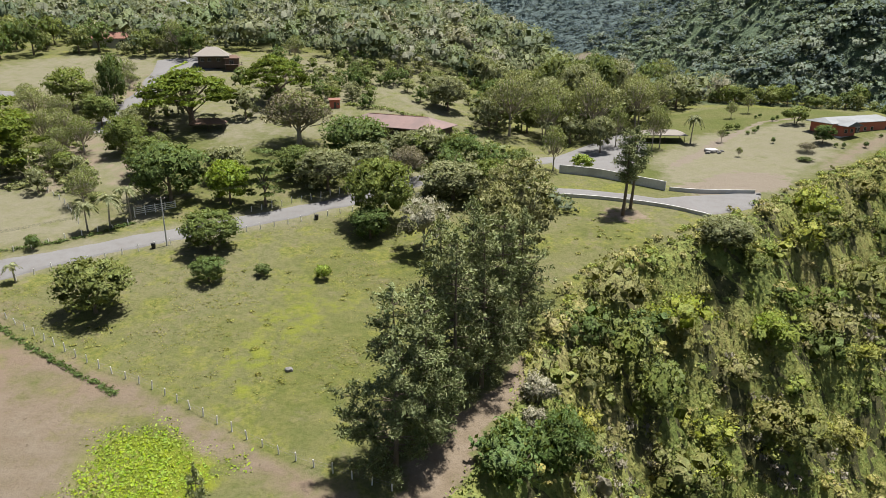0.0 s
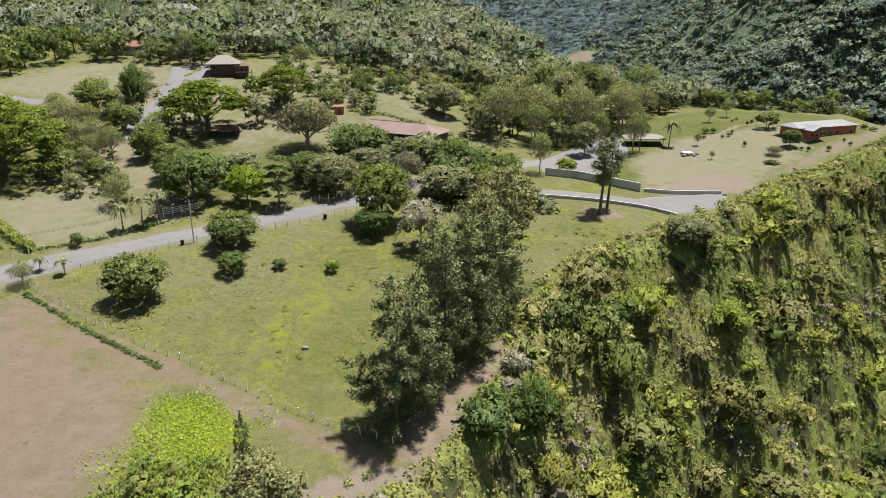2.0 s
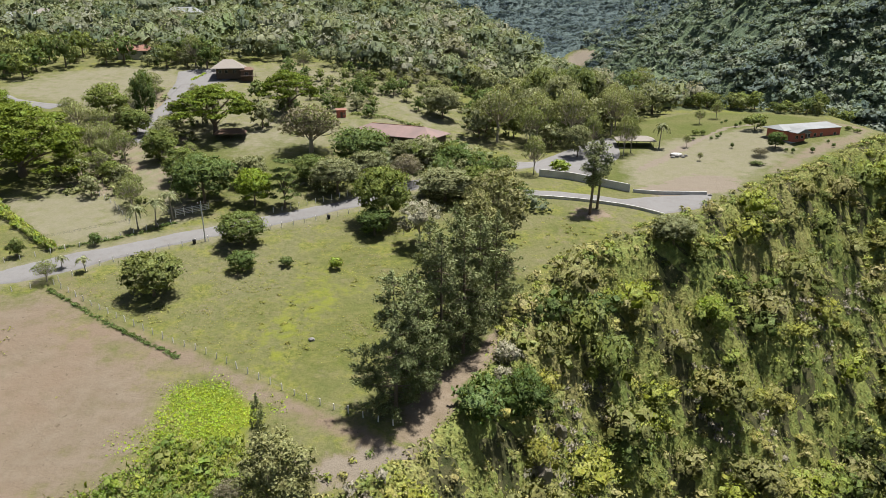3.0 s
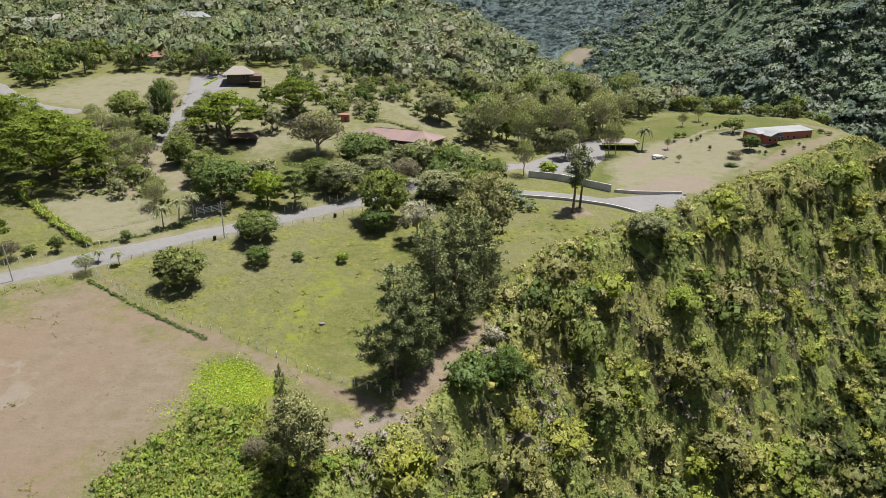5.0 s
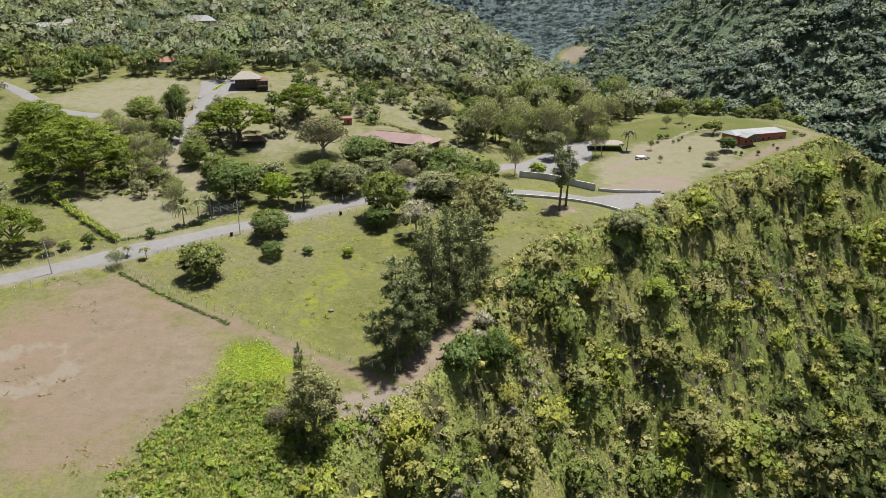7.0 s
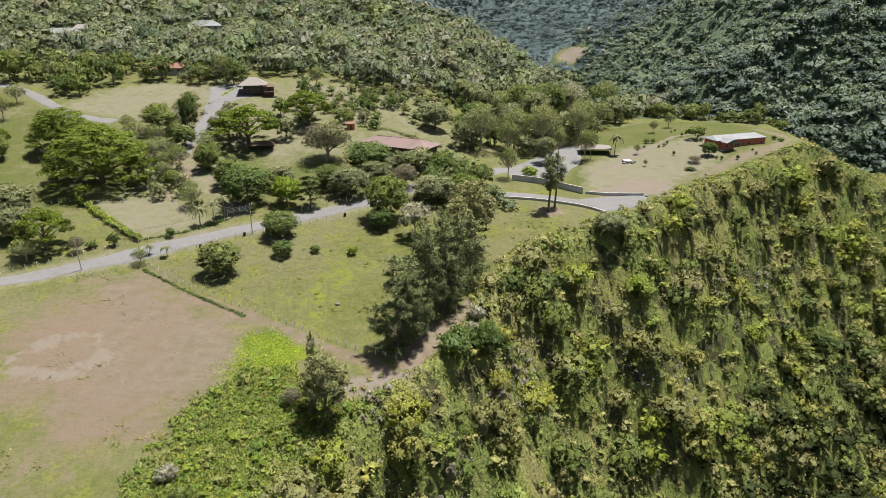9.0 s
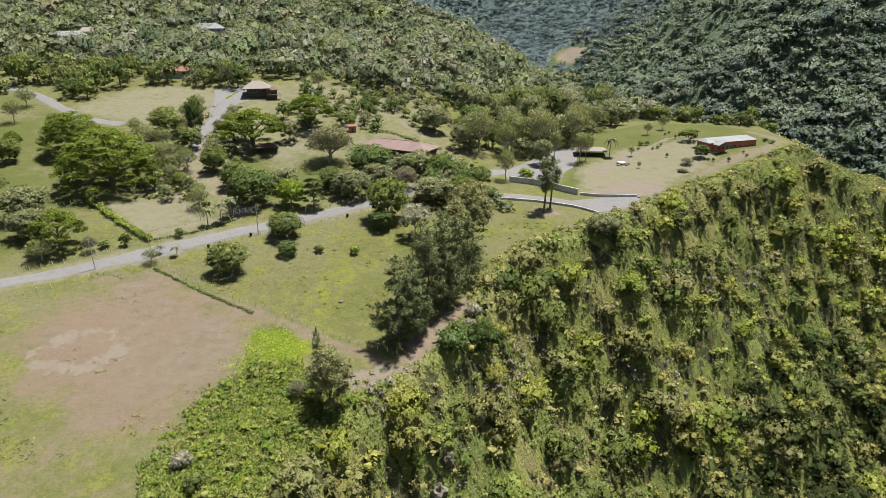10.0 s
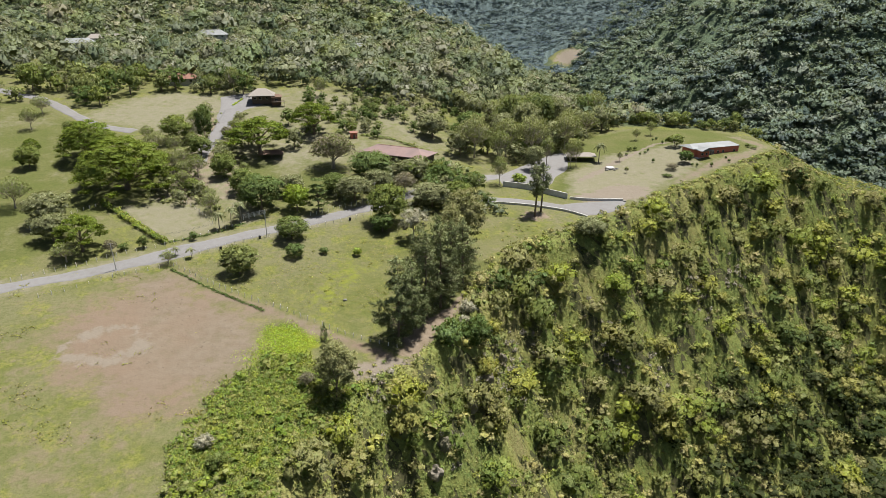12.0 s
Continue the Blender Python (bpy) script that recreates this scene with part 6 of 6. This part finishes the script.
def shelter(name, x, y, turn, w, d, h, roof, label, rise=1.4):
    z = min(ground_z(x + a, y + b) for a in (-w / 2, w / 2) for b in (-d / 2, d / 2))
    root = thing(name, x, y, z, turn, label, "shelter")
    part("roof", hip_roof(-w / 2, w / 2, -d / 2, d / 2, h, rise, d / 2 * 0.9, 0.6, 0.2), roof, root)
    for px in (-w / 2 + 0.2, 0, w / 2 - 0.2):
        for py in (-d / 2 + 0.2, d / 2 - 0.2):
            bm = bmesh.new()
            tube(bm, [(px, py, -0.6), (px, py, h)], [0.10, 0.09], 7)
            part("post", bm, WOOD_DARK, root)
    part("floor", boxed(-w / 2, w / 2, -d / 2, d / 2, -0.5, 0.12, bevel=0.03), CONCRETE, root, "concrete floor slab")
    part("bench", boxed(-w / 2 + 0.5, w / 2 - 0.5, d / 2 - 0.7, d / 2 - 0.3, 0.45, 0.52), WOOD_DARK, root)
    return root


def plain_house(x, y, turn, w, d, h, rise, roof, wall, label, inset=2.0):
    z = ground_z(x, y) - 0.3
    root = thing("house", x, y, z, turn, label, "house")
    part("wall", shell(-w / 2, w / 2, -d / 2, d / 2, -1.5, h), wall, root)
    part("roof", hip_roof(-w / 2, w / 2, -d / 2, d / 2, h, rise, inset, 0.8), roof, root)
    for k in range(max(2, int(w / 4))):
        window(root, -w / 2 + (k + 0.5) * w / max(2, int(w / 4)), -d / 2, h - 1.9, 1.5, 1.3)
    return root


red_house()
hill_house()
long_house()
red_hut()
shelter("thatched_shelter", -69.5, 198.0, 10, 9, 5, 2.6, ROOF_BROWN, "open shelter with a brown roof under a tree")
shelter("pavilion", 72.5, 221.0, -6, 13, 7, 2.8, ROOF_TAN, "open pavilion with a pale tan roof beside the yard", 1.3)
plain_house(-144, 302, 14, 14, 9, 3.5, 2.6, ROOF_ORANGE, WALL_WHITE, "house with an orange tiled roof among trees")
plain_house(-248, 392, 16, 20, 11, 5.5, 2.8, ROOF_WHITE, WALL_WHITE, "large white house among trees on the hillside", 4.0)
plain_house(-236, 412, 16, 26, 10, 6.0, 3.0, ROOF_TAN, WALL_WHITE, "cream-roofed house among trees on the hillside", 3.0)
plain_house(-172, 447, 8, 22, 12, 6.0, 3.6, ROOF_WHITE, WALL_WHITE, "house with a pale grey roof high on the hillside", 5.0)
plain_house(-150, 440, 8, 12, 8, 3.5, 2.0, ROOF_WHITE, WALL_WHITE, "low pale annexe beside the hillside house", 2.0)
plain_house(-57, 424, -4, 11, 9, 5.0, 3.0, ROOF_WHITE, WALL_WHITE, "small pale house deep in the woodland", 3.0)


def gate():
    """The roadside gateway: a long slatted rail between posts."""
    root = thing("gate", -66.5, 138.0, ground_z(-64, 140), 42, "weathered slatted wooden gate at the drive", "gate")
    for k in range(5):
        part("post", boxed(2.2 * k - 0.09, 2.2 * k + 0.09, -0.09, 0.09, -0.6, 2.1, bevel=0.01), POST_WHITE, root)
    for k in range(4):
        part("rail", boxed(-0.1, 8.9, -0.13, -0.094, 0.5 + 0.42 * k, 0.62 + 0.42 * k), POST_WHITE, root)
    return root


def barrel(x, y):
    root = thing("rubbish_bin", x, y, ground_z(x, y), 0, "black rubbish bin at the roadside fence", "bin")
    bm = bmesh.new()
    tube(bm, [(0, 0, -0.05), (0, 0, 0.1), (0, 0, 0.8), (0, 0, 1.0)], [0.32, 0.36, 0.42, 0.40], 12)
    part("body", bm, BLACK_PLASTIC, root, "", True)
    bm = bmesh.new()
    tube(bm, [(0, 0, 1.004), (0, 0, 1.06), (0, 0, 1.12)], [0.45, 0.44, 0.2], 12)
    part("lid", bm, BLACK_PLASTIC, root, "", True)


def fallen_branch(x, y):
    bm = bmesh.new()
    tube(bm, [(0, 0, 0.05), (0.9, 0.3, 0.5), (1.6, 0.2, 1.1), (2.0, -0.3, 1.9)], [0.13, 0.10, 0.07, 0.03], 6)
    tube(bm, [(0.9, 0.3, 0.5), (1.3, 0.9, 0.7), (1.5, 1.5, 0.6)], [0.07, 0.05, 0.02], 5)
    ob = new("fallen_branch", to_mesh("fallen_branch", bm, BARK, True))
    ob.matrix_world = pose(x, y, ground_z(x, y), 0, 0, 100)
    return tagged(ob, "dark crooked dead branch standing in the meadow", "branch")


def white_tank(x, y):
    root = thing("water_tank", x, y, ground_z(x, y), 0, "low round grey stone tank among garden rocks", "tank")
    bm = bmesh.new()
    tube(bm, [(0, 0, -0.3), (0, 0, 0.55), (0, 0, 0.65)], [2.1, 2.1, 1.9], 20)
    part("body", bm, STONE, root, "", True)
    bm = bmesh.new()
    tube(bm, [(0, 0, 0.654), (0, 0, 0.72), (0, 0, 0.78)], [1.9, 1.7, 0.3], 20)
    part("lid", bm, CONCRETE, root, "pale lid", True)


def boulder(x, y, w, h, material, label, seed):
    rng = np.random.default_rng(seed)
    bm = bmesh.new()
    bmesh.ops.create_icosphere(bm, subdivisions=2, radius=1.0)
    for v in bm.verts:
        k = 1 + 0.22 * noise.noise(v.co * 1.7 + Vector((seed, 0, 0))) + 0.05 * rng.normal()
        v.co = Vector((v.co.x * w / 2 * k, v.co.y * w / 2.4 * k, v.co.z * h / 2 * k))
    ob = new("boulder", to_mesh("boulder", bm, material))
    ob.location = (x, y, ground_z(x, y) + h * 0.22)
    return tagged(ob, label, "rock")


def outcrop(x, y, w, h, seed):
    """A pale rock face standing out of the gorge side."""
    bm = bmesh.new()
    bmesh.ops.create_icosphere(bm, subdivisions=3, radius=1.0)
    for v in bm.verts:
        k = 1 + 0.35 * noise.noise(v.co * 1.5 + Vector((seed, 3, 0))) + 0.30 * noise.noise(v.co * 4.5 + Vector((0, seed, 1)))
        v.co = Vector((v.co.x * w / 2 * k, v.co.y * w / 2.2 * k, v.co.z * h / 2 * k))
    ob = new("rock_face", to_mesh("rock_face", bm, ROCK_PALE))
    ob.matrix_world = pose(x, y, ground_z(x, y) - 0.6, 0, 28, -45)
    return tagged(ob, "pale grey rock face among scrub on the gorge side", "rock", "rock faces")


for k, (ox, oy, ow, oh) in enumerate(((4, 45, 4, 6), (6, 50, 3.5, 7), (14, 65, 4, 6), (19, 73, 4, 7), (24, 86, 3.5, 6))):
    outcrop(ox, oy, ow, oh, 30 + k)
plain_house(375, 686, 10, 22, 10, 5, 2.5, ROOF_WHITE, WALL_WHITE, "pale shed on the far plateau", 2.0)
plain_house(400, 640, 10, 16, 10, 5, 2.5, ROOF_WHITE, WALL_WHITE, "pale shed on the far plateau", 2.0)
gate()
barrel(-57.3, 124.6)
barrel(-28.0, 141.0)
barrel(-68.4, 116.2)
fallen_branch(-60.5, 112.5)
white_tank(83.5, 207.0)
boulder(-23.2, 88.6, 1.3, 0.8, STONE, "grey boulder lying in the meadow", 1)
for k, (bx, by, bw) in enumerate(((81.5, 204.5, 1.6), (83.2, 205.2, 1.9), (85.0, 204.4, 1.5), (86.4, 205.8, 1.3), (84.2, 206.6, 1.2), (78, 165.8, 1.6), (79.6, 164.2, 1.3))):
    boulder(bx, by, bw, bw * 0.7, STONE, "grey garden rock on the lawn", 10 + k)
